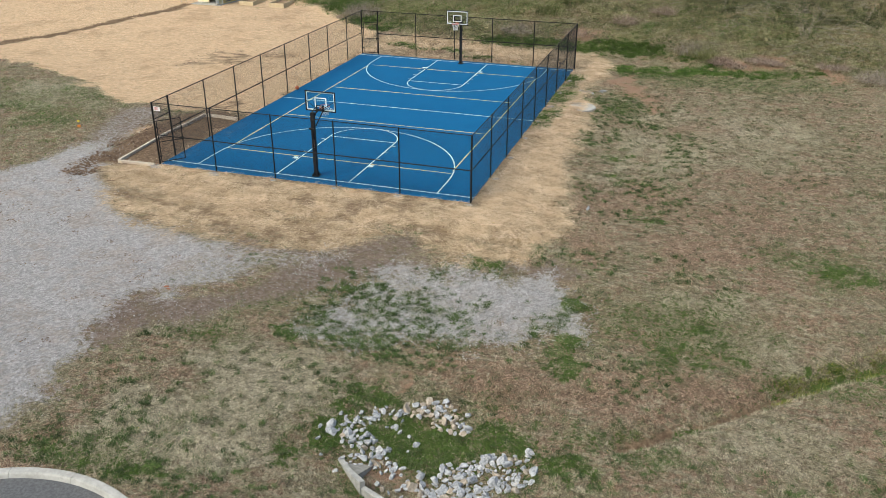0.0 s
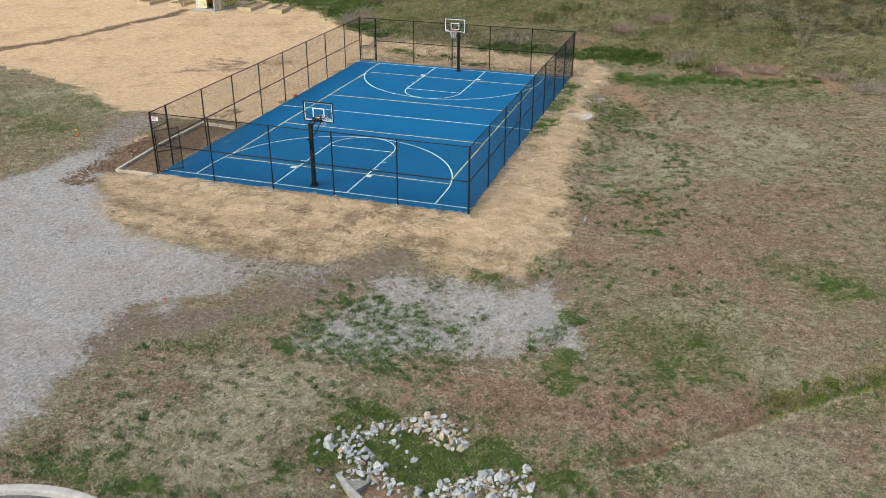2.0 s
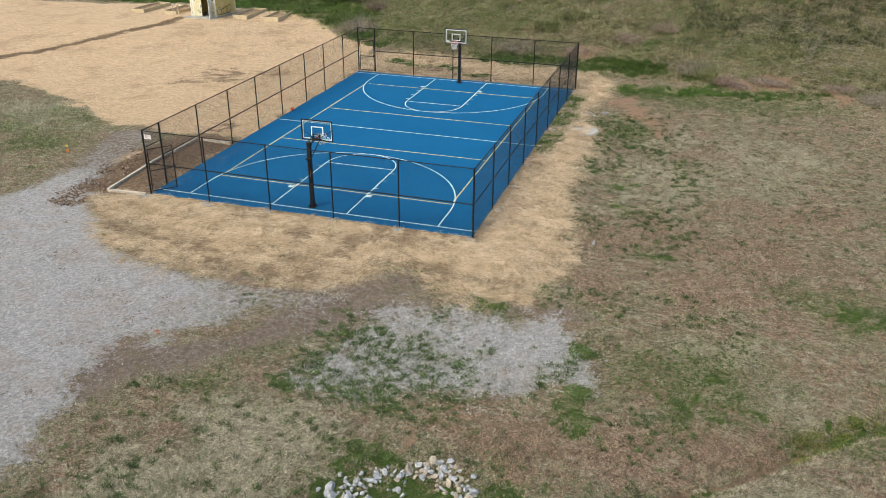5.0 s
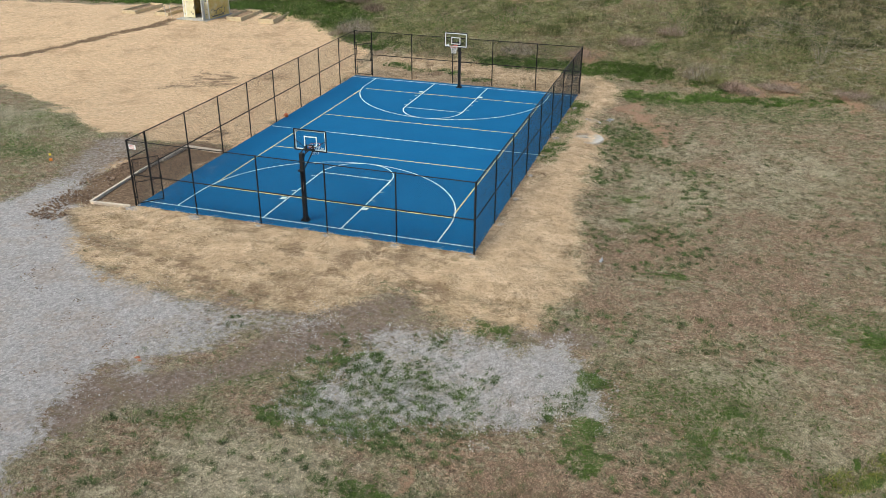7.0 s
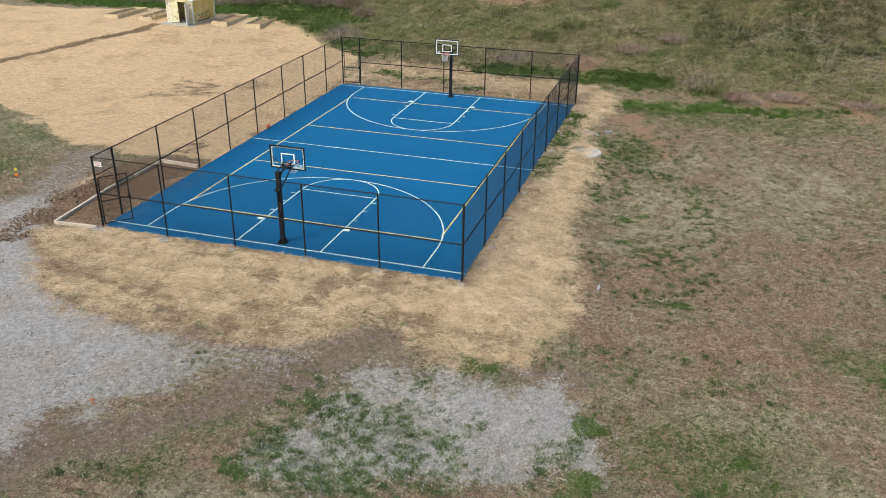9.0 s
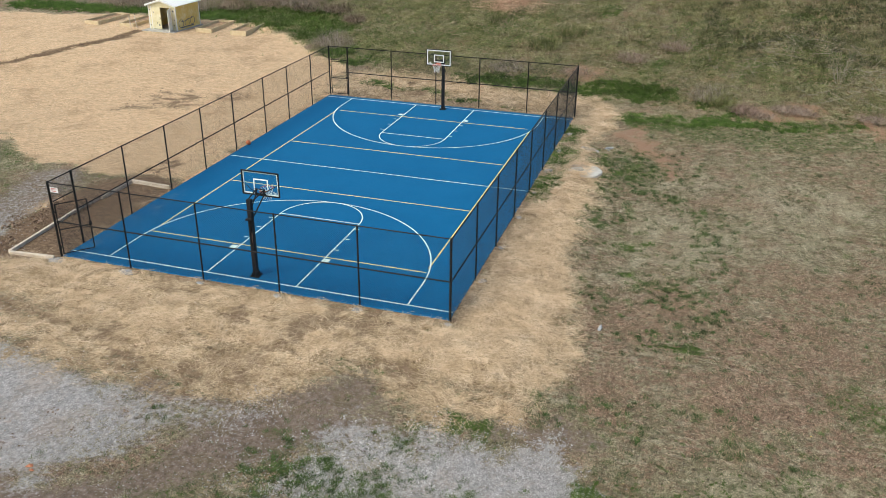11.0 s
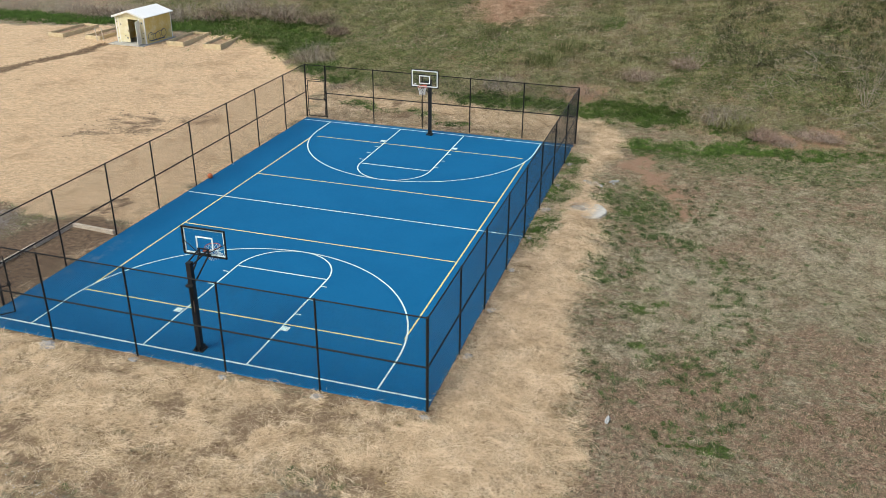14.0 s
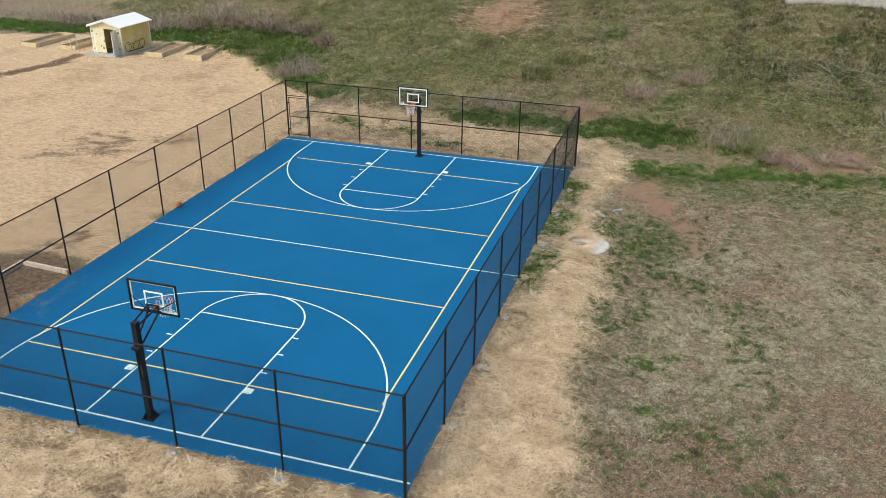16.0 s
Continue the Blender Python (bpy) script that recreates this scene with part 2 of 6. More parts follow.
def shed_wall_material():
    k = Mat("yellow_shed_paint", 0.7, 0, 0.3)
    loc = k.local()
    c = k.mix(k.band(k.noise(1.1, 6, 0.7, loc), 0.4, 0.62), (0.68, 0.51, 0.17), (0.76, 0.67, 0.40))
    c = k.mix(k.band(k.noise(4, 6, 0.8, k.stretch(loc, (1, 1, 0.4))), 0.62, 0.8), c, (0.60, 0.33, 0.05))
    k.color(c)
    return k.m


M_GROUND = ground_material()
M_DRY = blades_material("dormant_grass", [(0.0, (0.085, 0.074, 0.055)), (0.35, (0.265, 0.235, 0.152)), (1.0, (0.70, 0.63, 0.45))], tone=0.5)
M_THIN = blades_material("thin_brown_grass", [(0.0, (0.10, 0.072, 0.055)), (0.45, (0.285, 0.21, 0.155)), (1.0, (0.60, 0.475, 0.37))], tone=0.5)
M_GREEN = blades_material("spring_grass", [(0.0, (0.030, 0.046, 0.015)), (0.5, (0.082, 0.152, 0.029)), (1.0, (0.185, 0.285, 0.063))], tone=0.45)
M_TUFT = blades_material("dark_grass_tuft", [(0.0, (0.026, 0.044, 0.015)), (0.5, (0.070, 0.112, 0.036)), (1.0, (0.16, 0.22, 0.075))], tone=0.45)
M_DARKTUFT = blades_material("dark_olive_tuft", [(0.0, (0.03, 0.036, 0.018)), (0.5, (0.082, 0.092, 0.042)), (1.0, (0.19, 0.195, 0.10))])
M_WEEDY = blades_material("dead_weed", [(0.0, (0.06, 0.05, 0.028)), (0.5, (0.14, 0.11, 0.065)), (1.0, (0.28, 0.225, 0.14))])
# dead brown, kept dark so the tufts read as small shadows
M_SHADETUFT = blades_material("shade_brown_tuft", [(0.0, (0.035, 0.026, 0.017)), (0.5, (0.085, 0.063, 0.042)), (1.0, (0.20, 0.155, 0.105))])
M_STRAW = blades_material("straw", [(0.0, (0.24, 0.16, 0.095)), (0.35, (0.61, 0.455, 0.29)), (1.0, (0.98, 0.82, 0.61))], 0.6, 1.2, 0.35)
M_HILL = blades_material("rank_hill_grass", [(0.0, (0.050, 0.060, 0.021)), (0.35, (0.155, 0.172, 0.066)), (0.7, (0.335, 0.325, 0.165)), (1.0, (0.62, 0.57, 0.37))], 0.8, 0.6, 0.5)
M_BENT = blades_material("bent_olive_grass", [(0.0, (0.10, 0.115, 0.038)), (0.5, (0.25, 0.25, 0.10)), (1.0, (0.50, 0.46, 0.25))], 0.8, 0.5, 0.3)
M_LITTER = blades_material("dead_stalks", [(0.0, (0.16, 0.125, 0.085)), (0.5, (0.36, 0.30, 0.215)), (1.0, (0.66, 0.575, 0.45))])
M_TWIG = blades_material("grey_brown_twigs", [(0.0, (0.12, 0.098, 0.080)), (0.5, (0.28, 0.235, 0.195)), (1.0, (0.50, 0.435, 0.37))])
M_PINK = blades_material("russet_brush", [(0.0, (0.13, 0.092, 0.072)), (0.5, (0.30, 0.225, 0.18)), (1.0, (0.52, 0.42, 0.345))])
M_RUST = blades_material("rust_brush", [(0.0, (0.11, 0.072, 0.055)), (0.5, (0.25, 0.175, 0.14)), (1.0, (0.44, 0.335, 0.275))])
M_WITHER = blades_material("withered_weed", [(0.0, (0.07, 0.050, 0.039)), (0.5, (0.185, 0.138, 0.105)), (1.0, (0.40, 0.32, 0.25))])
M_CUTSTRAW = blades_material("cut_brush", [(0.0, (0.30, 0.19, 0.12)), (0.5, (0.56, 0.39, 0.27)), (1.0, (0.86, 0.66, 0.48))])
M_STICK = plain("bleached_branch", (0.22, 0.19, 0.15), (0.42, 0.38, 0.31), 0.8)
M_HILLWEED = blades_material("hill_weed_leaf", [(0.0, (0.045, 0.060, 0.020)), (0.5, (0.125, 0.15, 0.050)), (1.0, (0.28, 0.30, 0.12))], tone=0.35)
M_LIME = blades_material("yellow_green_weed", [(0.0, (0.07, 0.085, 0.018)), (0.5, (0.18, 0.20, 0.042)), (1.0, (0.36, 0.36, 0.09))])
M_LEAF = blades_material("weed_leaf", [(0.0, (0.035, 0.058, 0.017)), (0.5, (0.09, 0.14, 0.036)), (1.0, (0.19, 0.25, 0.075))])
M_CHIP = blades_material("crushed_stone", [(0.0, (0.20, 0.195, 0.195)), (0.5, (0.47, 0.455, 0.455)), (1.0, (0.76, 0.75, 0.755))], 0.85)
M_COURT = court_material()
M_WHITE = paint_material("white_line_paint", (0.68, 0.84, 0.80), (0.60, 0.76, 0.74))
M_YELLOW = paint_material("yellow_line_paint", (0.82, 0.67, 0.23), (0.77, 0.67, 0.33))
M_BLACK = plain("black_coated_steel", (0.010, 0.010, 0.011), (0.020, 0.019, 0.019), 0.6, 0.0, 12, 0.25)
M_WIRE = plain("black_vinyl_wire", (0.008, 0.009, 0.010), (0.018, 0.019, 0.02), 0.5, 0.0, 12, 0.4)
M_PAD = plain("black_pole_finish", (0.008, 0.008, 0.010), (0.018, 0.018, 0.021), 0.55, 0.0, 6, 0.3)
M_GLASS = glass_material()
M_RIM = plain("orange_rim", (0.55, 0.10, 0.055), (0.62, 0.15, 0.09), 0.45)
M_NET = plain("white_cord", (0.62, 0.62, 0.62), (0.8, 0.8, 0.8), 0.9)
M_BOARDWHITE = plain("white_enamel", (0.72, 0.75, 0.76), (0.82, 0.84, 0.84), 0.4)
M_CONC = plain("weathered_concrete", (0.30, 0.295, 0.275), (0.46, 0.45, 0.425), 0.9, 0, 5, 0.2, 0.01)
M_COLLAR = plain("pale_drain_concrete", (0.40, 0.385, 0.36), (0.56, 0.545, 0.52), 0.95, 0, 4, 0.2, 0.012)
M_DULL = plain("darker_concrete", (0.22, 0.205, 0.18), (0.37, 0.355, 0.325), 0.95, 0, 4, 0.2, 0.015)
M_FOOT = plain("spilled_concrete", (0.22, 0.22, 0.225), (0.38, 0.385, 0.40), 0.95, 0, 9, 0.2, 0.01)
M_KERB = plain("kerb_concrete", (0.36, 0.35, 0.325), (0.50, 0.49, 0.465), 0.9, 0, 4, 0.2, 0.008)
M_ASPH = plain("grey_asphalt", (0.085, 0.087, 0.093), (0.145, 0.147, 0.155), 0.9, 0, 14, 0.25, 0.008)
M_TIMBER = plain("new_pine_board", (0.50, 0.40, 0.25), (0.68, 0.57, 0.39), 0.75, 0, 3, 0.3, 0.004)
M_GREYWOOD = plain("weathered_timber", (0.47, 0.40, 0.33), (0.66, 0.59, 0.50), 0.85, 0, 5, 0.25, 0.006)
M_ROCK = rock_material("limestone_riprap", (0.24, 0.25, 0.27), (0.60, 0.615, 0.64), (0.36, 0.32, 0.27))
M_ROCKTAN = rock_material("stained_riprap", (0.30, 0.245, 0.19), (0.58, 0.51, 0.42), (0.36, 0.22, 0.13))
M_SHED = shed_wall_material()
M_SHEDPALE = plain("faded_yellow_paint", (0.66, 0.58, 0.33), (0.76, 0.72, 0.55), 0.7, 0, 2.5)
M_SHEDWHITE = plain("white_trim_paint", (0.70, 0.70, 0.67), (0.82, 0.82, 0.80), 0.6)
M_ROOF = plain("white_metal_roof", (0.80, 0.81, 0.82), (0.86, 0.87, 0.88), 0.45)
M_PIT = plain("pit_soil", (0.09, 0.065, 0.045), (0.22, 0.16, 0.11), 0.95, 0, 7, 0.2, 0.02)
M_DARK = plain("shed_dark_boards", (0.05, 0.04, 0.035), (0.10, 0.085, 0.07), 0.9)
M_BALL = plain("orange_rubber", (0.52, 0.13, 0.05), (0.60, 0.17, 0.07), 0.55, 0, 30)
M_SIGN = plain("white_sign_metal", (0.74, 0.74, 0.74), (0.82, 0.82, 0.82), 0.5)
M_INK = plain("faded_red_ink", (0.45, 0.12, 0.10), (0.55, 0.2, 0.17), 0.6)
M_MURAL = plain("dark_mural_paint", (0.07, 0.08, 0.10), (0.16, 0.17, 0.19), 0.7)
M_FLAG = plain("orange_marker", (0.75, 0.20, 0.03), (0.80, 0.28, 0.06), 0.7)
M_CLAY = plain("red_clay", (0.36, 0.13, 0.07), (0.48, 0.22, 0.13), 0.9)
M_CLOD = blades_material("dug_soil", [(0.0, (0.10, 0.066, 0.045)), (0.5, (0.21, 0.142, 0.098)), (1.0, (0.38, 0.275, 0.195))])
M_FLOWER = plain("dandelion_yellow", (0.75, 0.55, 0.04), (0.85, 0.65, 0.1), 0.8)
M_LABEL = plain("brown_label", (0.20, 0.10, 0.07), (0.35, 0.22, 0.17), 0.6)


# ---------------------------------------------------------------- geometry helpers
def part(name, bm, material, parent=None, label="", m=None, smooth=False):
    """One mesh object from a bmesh, under parent."""
    me = bpy.data.meshes.new(name)
    bm.to_mesh(me)
    bm.free()
    return shared(name, me, material, parent, label, m, smooth)


def shared(name, me, material, parent=None, label="", m=None, smooth=False):
    if material and not me.materials:
        me.materials.append(material)
    if smooth:
        me.polygons.foreach_set("use_smooth", [True] * len(me.polygons))
    ob = new(name, me)
    if parent is not None:
        ob.parent = parent
    if m is not None:
        ob.matrix_basis = m
    if label:
        ob["label"] = label
    return ob


def empty(name, m, **tags):
    ob = new(name)
    ob.empty_display_size = 0.2
    ob.matrix_basis = m
    return tagged(ob, **tags)


def box(bm, x0, x1, y0, y1, z0, z1, bevel=0.0):
    r = bmesh.ops.create_cube(bm, size=1.0)
    for v in r["verts"]:
        v.co = Vector((x0 + (v.co.x + 0.5) * (x1 - x0), y0 + (v.co.y + 0.5) * (y1 - y0), z0 + (v.co.z + 0.5) * (z1 - z0)))
    if bevel:
        es = {e for v in r["verts"] for e in v.link_edges}
        bmesh.ops.bevel(bm, geom=list(es), offset=bevel, segments=2, affect="EDGES", profile=0.6)
    return bm


def rod(bm, a, b, r, n=8, r2=None):
    a, b = Vector(a), Vector(b)
    d = b - a
    m = Matrix.Translation((a + b) / 2) @ d.to_track_quat("Z", "Y").to_matrix().to_4x4()
    bmesh.ops.create_cone(bm, cap_ends=True, segments=n, radius1=r, radius2=r if r2 is None else r2, depth=d.length, matrix=m)
    return bm


def ring(bm, c, R, r, seg=24, n=6, start=0.0, sweep=2 * math.pi, tilt=None):
    """A round bar bent on a circle in the xy plane (or in the plane tilt turns it to)."""
    full = abs(sweep - 2 * math.pi) < 1e-6
    rows = []
    for i in range(seg if full else seg + 1):
        a = start + sweep * i / seg
        row = []
        for j in range(n):
            b = 2 * math.pi * j / n
            p = Vector(((R + r * math.cos(b)) * math.cos(a), (R + r * math.cos(b)) * math.sin(a), r * math.sin(b)))
            if tilt is not None:
                p = tilt @ p
            row.append(bm.verts.new(Vector(c) + p))
        rows.append(row)
    for i in range(len(rows) - (0 if full else 1)):
        p, q = rows[i], rows[(i + 1) % len(rows)]
        for j in range(n):
            bm.faces.new((p[j], q[j], q[(j + 1) % n], p[(j + 1) % n]))
    return bm


def tri_mesh(name, verts, tris):
    """A mesh from numpy arrays of vertices (n, 3) and triangles (m, 3)."""
    me = bpy.data.meshes.new(name)
    me.vertices.add(len(verts))
    me.vertices.foreach_set("co", verts.astype(np.float32).ravel())
    me.loops.add(tris.size)
    me.loops.foreach_set("vertex_index", tris.astype(np.int32).ravel())
    me.polygons.add(len(tris))
    me.polygons.foreach_set("loop_start", np.arange(0, tris.size, 3, dtype=np.int32))
    me.update(calc_edges=True)
    return me


# ---------------------------------------------------------------- the lie of the land
def step(a, b, v):
    k = np.clip((v - a) / (b - a), 0, 1)
    return k * k * (3 - 2 * k)


LATTICE = np.random.RandomState(7).rand(256, 256)


def value_noise(x, y, scale, octaves=4, seed=0):
    """Fractal value noise, about 0 to 1."""
    out, amp, total = 0.0, 1.0, 0.0
    for o in range(octaves):
        u, v = x * scale + 17.3 * (o + seed), y * scale + 9.7 * (o + 2 * seed)
        i, j = np.floor(u).astype(int), np.floor(v).astype(int)
        f, g = u - i, v - j
        f, g = f * f * (3 - 2 * f), g * g * (3 - 2 * g)
        a, b = LATTICE[i % 256, j % 256], LATTICE[(i + 1) % 256, j % 256]
        c, d = LATTICE[i % 256, (j + 1) % 256], LATTICE[(i + 1) % 256, (j + 1) % 256]
        out = out + amp * ((a * (1 - f) + b * f) * (1 - g) + (c * (1 - f) + d * f) * g)
        total += amp
        amp, scale = amp * 0.55, scale * 2.1
    return out / total


def line_distance(x, y, pts):
    best = np.full(np.shape(x), 1e9)
    for (ax, ay), (bx, by) in zip(pts, pts[1:]):
        dx, dy = bx - ax, by - ay
        t = np.clip(((x - ax) * dx + (y - ay) * dy) / (dx * dx + dy * dy), 0, 1)
        best = np.minimum(best, np.hypot(x - ax - t * dx, y - ay - t * dy))
    return best


def inside(x, y, pts):
    """Signed distance to a closed outline, positive inside."""
    d = line_distance(x, y, pts + pts[:1])
    odd = np.zeros(np.shape(x), bool)
    for (ax, ay), (bx, by) in zip(pts, pts[1:] + pts[:1]):
        if ay != by:
            odd ^= ((ay > y) != (by > y)) & (x < (bx - ax) * (y - ay) / (by - ay) + ax)
    return np.where(odd, d, -d)


WARP = []      # the last places asked for and their noise


def patches(x, y, spots, soft=0.35, warp=1.0):
    """How far inside any of the soft-edged oval patches (x, y, rx, ry)."""
    out = np.zeros(np.shape(x))
    if not (WARP and WARP[0] is x and WARP[1] is y):
        WARP[:] = [x, y, value_noise(x, y, 0.8, 3, 13) - 0.5, value_noise(x, y, 3.1, 2, 14) - 0.5, value_noise(x, y, 0.8, 3, 15) - 0.5, value_noise(x, y, 3.1, 2, 16) - 0.5]
    x, y = x + 1.5 * warp * WARP[2] + 0.7 * WARP[3], y + 1.5 * warp * WARP[4] + 0.7 * WARP[5]
    for cx, cy, rx, ry in spots:
        d = np.hypot((x - cx) / (rx + 0.15), (y - cy) / (ry + 0.15))
        out = np.maximum(out, 1 - step(1 - soft, 1 + soft, d))
    return out


HX, HY = 7.58, 12.05      # half sizes of the court slab
DITCH = [(15.6, -24.8), (16.3, -24.2), (17.2, -23.3), (18.6, -22.0), (19.9, -20.7), (21.4, -19.4), (23.2, -18.1), (30.0, -13.8), (40.0, -9.0)]
KERB_C, KERB_R, KERB_Z = (2.9, -35.35), 4.54, -0.50


def height(x, y):
    x, y = np.asarray(x, float), np.asarray(y, float)
    s = step(-13, -22, y)
    z = -s * (0.33 + 0.45 * step(-4, 10, x) + 0.35 * step(14, 22, x))
    z = z - 0.3 * step(8.5, 13, x) * (1 - s) * step(14, 4, y)
    z = z - 0.7 * np.exp(-((x - 10.5) / 3.4) ** 2 - ((y + 27) / 2.8) ** 2)
    z = z + 0.85 * step(-11, -25, x) * step(3, 20, y)
    d = y - (16.5 - 0.13 * x + 0.45 * np.maximum(0, -6 - x))
    run = np.where(d > 20, d, np.log1p(np.exp(np.minimum(24, 1.2 * d))) / 1.2)
    z = z + (0.26 + 0.04 * step(10, 20, x)) * np.minimum(run, 18.5)
    ditch = line_distance(x, y, DITCH)
    z = z - 0.34 * np.exp(-(ditch / 0.34) ** 2) - 0.10 * np.exp(-(ditch / 1.0) ** 2)
    rough = 0.12 * (value_noise(x, y, 0.35, 3, 3) - 0.5) + 0.05 * (value_noise(x, y, 2.2, 3, 5) - 0.5)
    rough = rough * (1 + 2.2 * step(0, 3, d))
    flat = step(9.6, 8.0, np.abs(x)) * step(14.1, 12.5, np.abs(y))
    far = step(80, 45, np.hypot(x, y))
    z = (z + rough * far) * (1 - flat) + flat * (-0.035 + 0.25 * rough)
    k = np.hypot(x - KERB_C[0], y - KERB_C[1])
    near = step(KERB_R + 2.5, KERB_R + 0.2, k)
    z = z * (1 - near) + near * (KERB_Z - 0.03)
    z = np.where(k < KERB_R - 0.12, KERB_Z - 0.4, z)
    z = z - 0.6 * step(0.42, 0.24, np.hypot(x - 9.22, y - 3.57))
    road = (np.abs(x - KERB_C[0]) < 4.4) & (y < KERB_C[1])
    return np.where(road, KERB_Z - 0.4, z)


def ground_z(x, y):
    return float(height(np.array([x]), np.array([y]))[0])


# ---------------------------------------------------------------- what covers the ground
STRAW = [(-9.9, -13.6), (-8.6, -15.2), (-6.7, -16.8), (-4.6, -17.9), (-2.6, -18.3), (-0.4, -18.1), (1.1, -18.0), (3.2, -17.6), (4.5, -16.5),
         (6.0, -15.7), (7.4, -16.5), (8.0, -17.2), (9.4, -17.2), (10.9, -16.2), (11.6, -13.8), (11.8, -12.0), (11.0, -8.5), (10.3, -4.2),
         (10.5, 0.9), (10.4, 4.3), (9.2, 7.6), (10.4, 12.6), (9.4, 14.9), (8.0, 16.0), (6.1, 16.3), (2.7, 16.4),
         (0.2, 17.0), (-0.6, 17.8), (-5.7, 17.8), (-8.7, 18.2), (-7.9, 12.2), (-7.7, 0.0), (-7.7, -12.2), (-9.5, -12.8)]
TAN = [(-12.0, -4.2), (-16.5, -3.6), (-20.6, -1.2), (-27.4, 2.1), (-34.0, 2.6), (-60.0, 6.0), (-60.0, 23.0), (-38.0, 25.1), (-32.5, 27.3),
       (-25.0, 26.8), (-18.9, 25.7), (-16.1, 24.0), (-12.8, 21.6), (-9.5, 19.0), (-7.6, 12.3), (-7.6, -3.8)]
LOT = [(-0.1, -30.0), (0.1, -28.7), (-0.5, -27.1), (-0.6, -26.0), (-1.8, -25.0), (-1.0, -24.1), (-1.3, -22.6), (-0.1, -22.4), (0.5, -21.7),
       (1.2, -20.8), (2.5, -19.1), (3.6, -17.9), (1.4, -18.2), (-2.9, -18.0), (-5.4, -17.7), (-7.6, -16.0), (-9.7, -13.6), (-11.3, -10.0),
       (-12.0, -5.5), (-13.5, -3.6), (-15.2, -5.2), (-13.4, -9.9), (-12.9, -12.9), (-14.4, -15.0), (-20.0, -19.0), (-32.0, -28.0),
       (-14.0, -42.0), (-4.0, -34.0)]
PATCH = [(5.0, -19.9), (5.5, -18.6), (6.6, -17.9), (7.7, -17.8), (9.7, -17.3), (11.0, -16.9), (11.9, -16.9), (12.7, -17.5), (13.3, -18.7),
         (13.5, -19.8), (12.4, -20.1), (11.4, -20.8), (10.9, -21.4), (9.9, -21.9), (8.1, -22.3), (7.2, -22.9), (5.8, -23.0), (4.9, -22.1)]
MUD = [(-1.9, -24.9), (-0.2, -25.9), (0.4, -24.2), (1.8, -23.2), (4.1, -20.2), (6.8, -18.3), (8.0, -17.5), (5.5, -17.2), (3.4, -18.2),
       (2.0, -20.2), (0.2, -22.3), (-1.3, -23.0)]
YARD = [(-7.6, -12.2), (-9.4, -12.9), (-10.7, -12.8), (-11.4, -9.5), (-11.2, -4.8), (-9.6, -3.4), (-7.6, -4.2)]
TRENCH = [(-44.0, 1.5), (-36.0, 5.0), (-32.1, 8.8), (-30.7, 11.0), (-29.4, 14.4), (-28.0, 17.6), (-27.8, 21.2)]
LUSH_NEAR = [(13.1, -18.5, 0.3, 0.4), (13.4, -20.6, 0.5, 0.4), (13.4, -21.9, 0.5, 0.4), (16.3, -19.9, 0.5, 0.3), (17.3, -18.6, 0.4, 0.3), (18.3, -19.6, 0.4, 0.25), (17.0, -20.6, 0.3, 0.2),
             (9.8, -16.9, 0.9, 0.4), (8.5, -17.4, 0.6, 0.3), (4.6, -22.9, 0.4, 0.25), (8.3, -21.0, 0.35, 0.2),
             (10.8, -20.4, 0.3, 0.2), (9.4, -20.0, 0.3, 0.3), (9.8, -19.5, 0.2, 0.2), (8.8, -18.6, 0.4, 0.2), (10.4, -26.1, 1.9, 1.0),
             (7.9, -25.5, 0.6, 0.5), (7.8, -26.8, 0.5, 0.6), (7.2, -27.8, 0.5, 0.4), (12.5, -25.5, 1.1, 0.6), (22.3, -18.9, 1.2, 0.3)]
LUSH_EAST = [(21.3, -19.5, 0.6, 0.3), (17.2, -23.2, 0.4, 0.2), (1.8, -30.5, 0.9, 0.2), (3.6, -30.4, 0.5, 0.2), (4.5, -30.0, 0.15, 0.15),
             (14.5, -10.8, 0.8, 0.6), (12.4, -3.8, 0.4, 0.4), (13.0, -4.0, 0.4, 0.4), (8.4, 1.3, 0.6, 0.9), (8.3, 5.3, 0.5, 1.2), (8.2, 8.6, 0.35, 0.8),
             (11.3, 12.4, 1.0, 0.8), (13.3, 12.3, 1.6, 0.6), (15.4, 13.6, 1.2, 0.5), (18.2, 13.6, 1.4, 0.4), (10.2, 17.0, 3.0, 1.0), (2.4, 17.7, 2.8, 0.8), (4.9, 17.6, 1.6, 0.6)]
LUSH_FAR = [(14.1, -7.2, 0.2, 0.1), (12.8, -6.4, 0.4, 0.3), (15.1, 0.9, 0.4, 0.3), (9.9, 5.7, 0.5, 1.0), (11.5, 20.2, 0.8, 1.2), (7.2, 28.4, 0.7, 1.2),
            (20.0, 23.7, 0.8, 1.0), (20.4, 27.3, 1.5, 0.8), (-25.0, 28.6, 4.0, 1.6), (-18.6, 27.6, 4.0, 2.2), (-14.2, 25.6, 2.2, 1.8), (-11.3, 21.4, 1.4, 0.8),
            (-40.0, 28.2, 7.0, 1.6), (-32.0, 29.2, 4.0, 1.0), (-8.0, 19.9, 2.0, 0.7), (8.1, -24.6, 0.6, 0.3), (14.3, -26.2, 0.7, 0.5), (21.9, -13.6, 1.1, 0.6)]
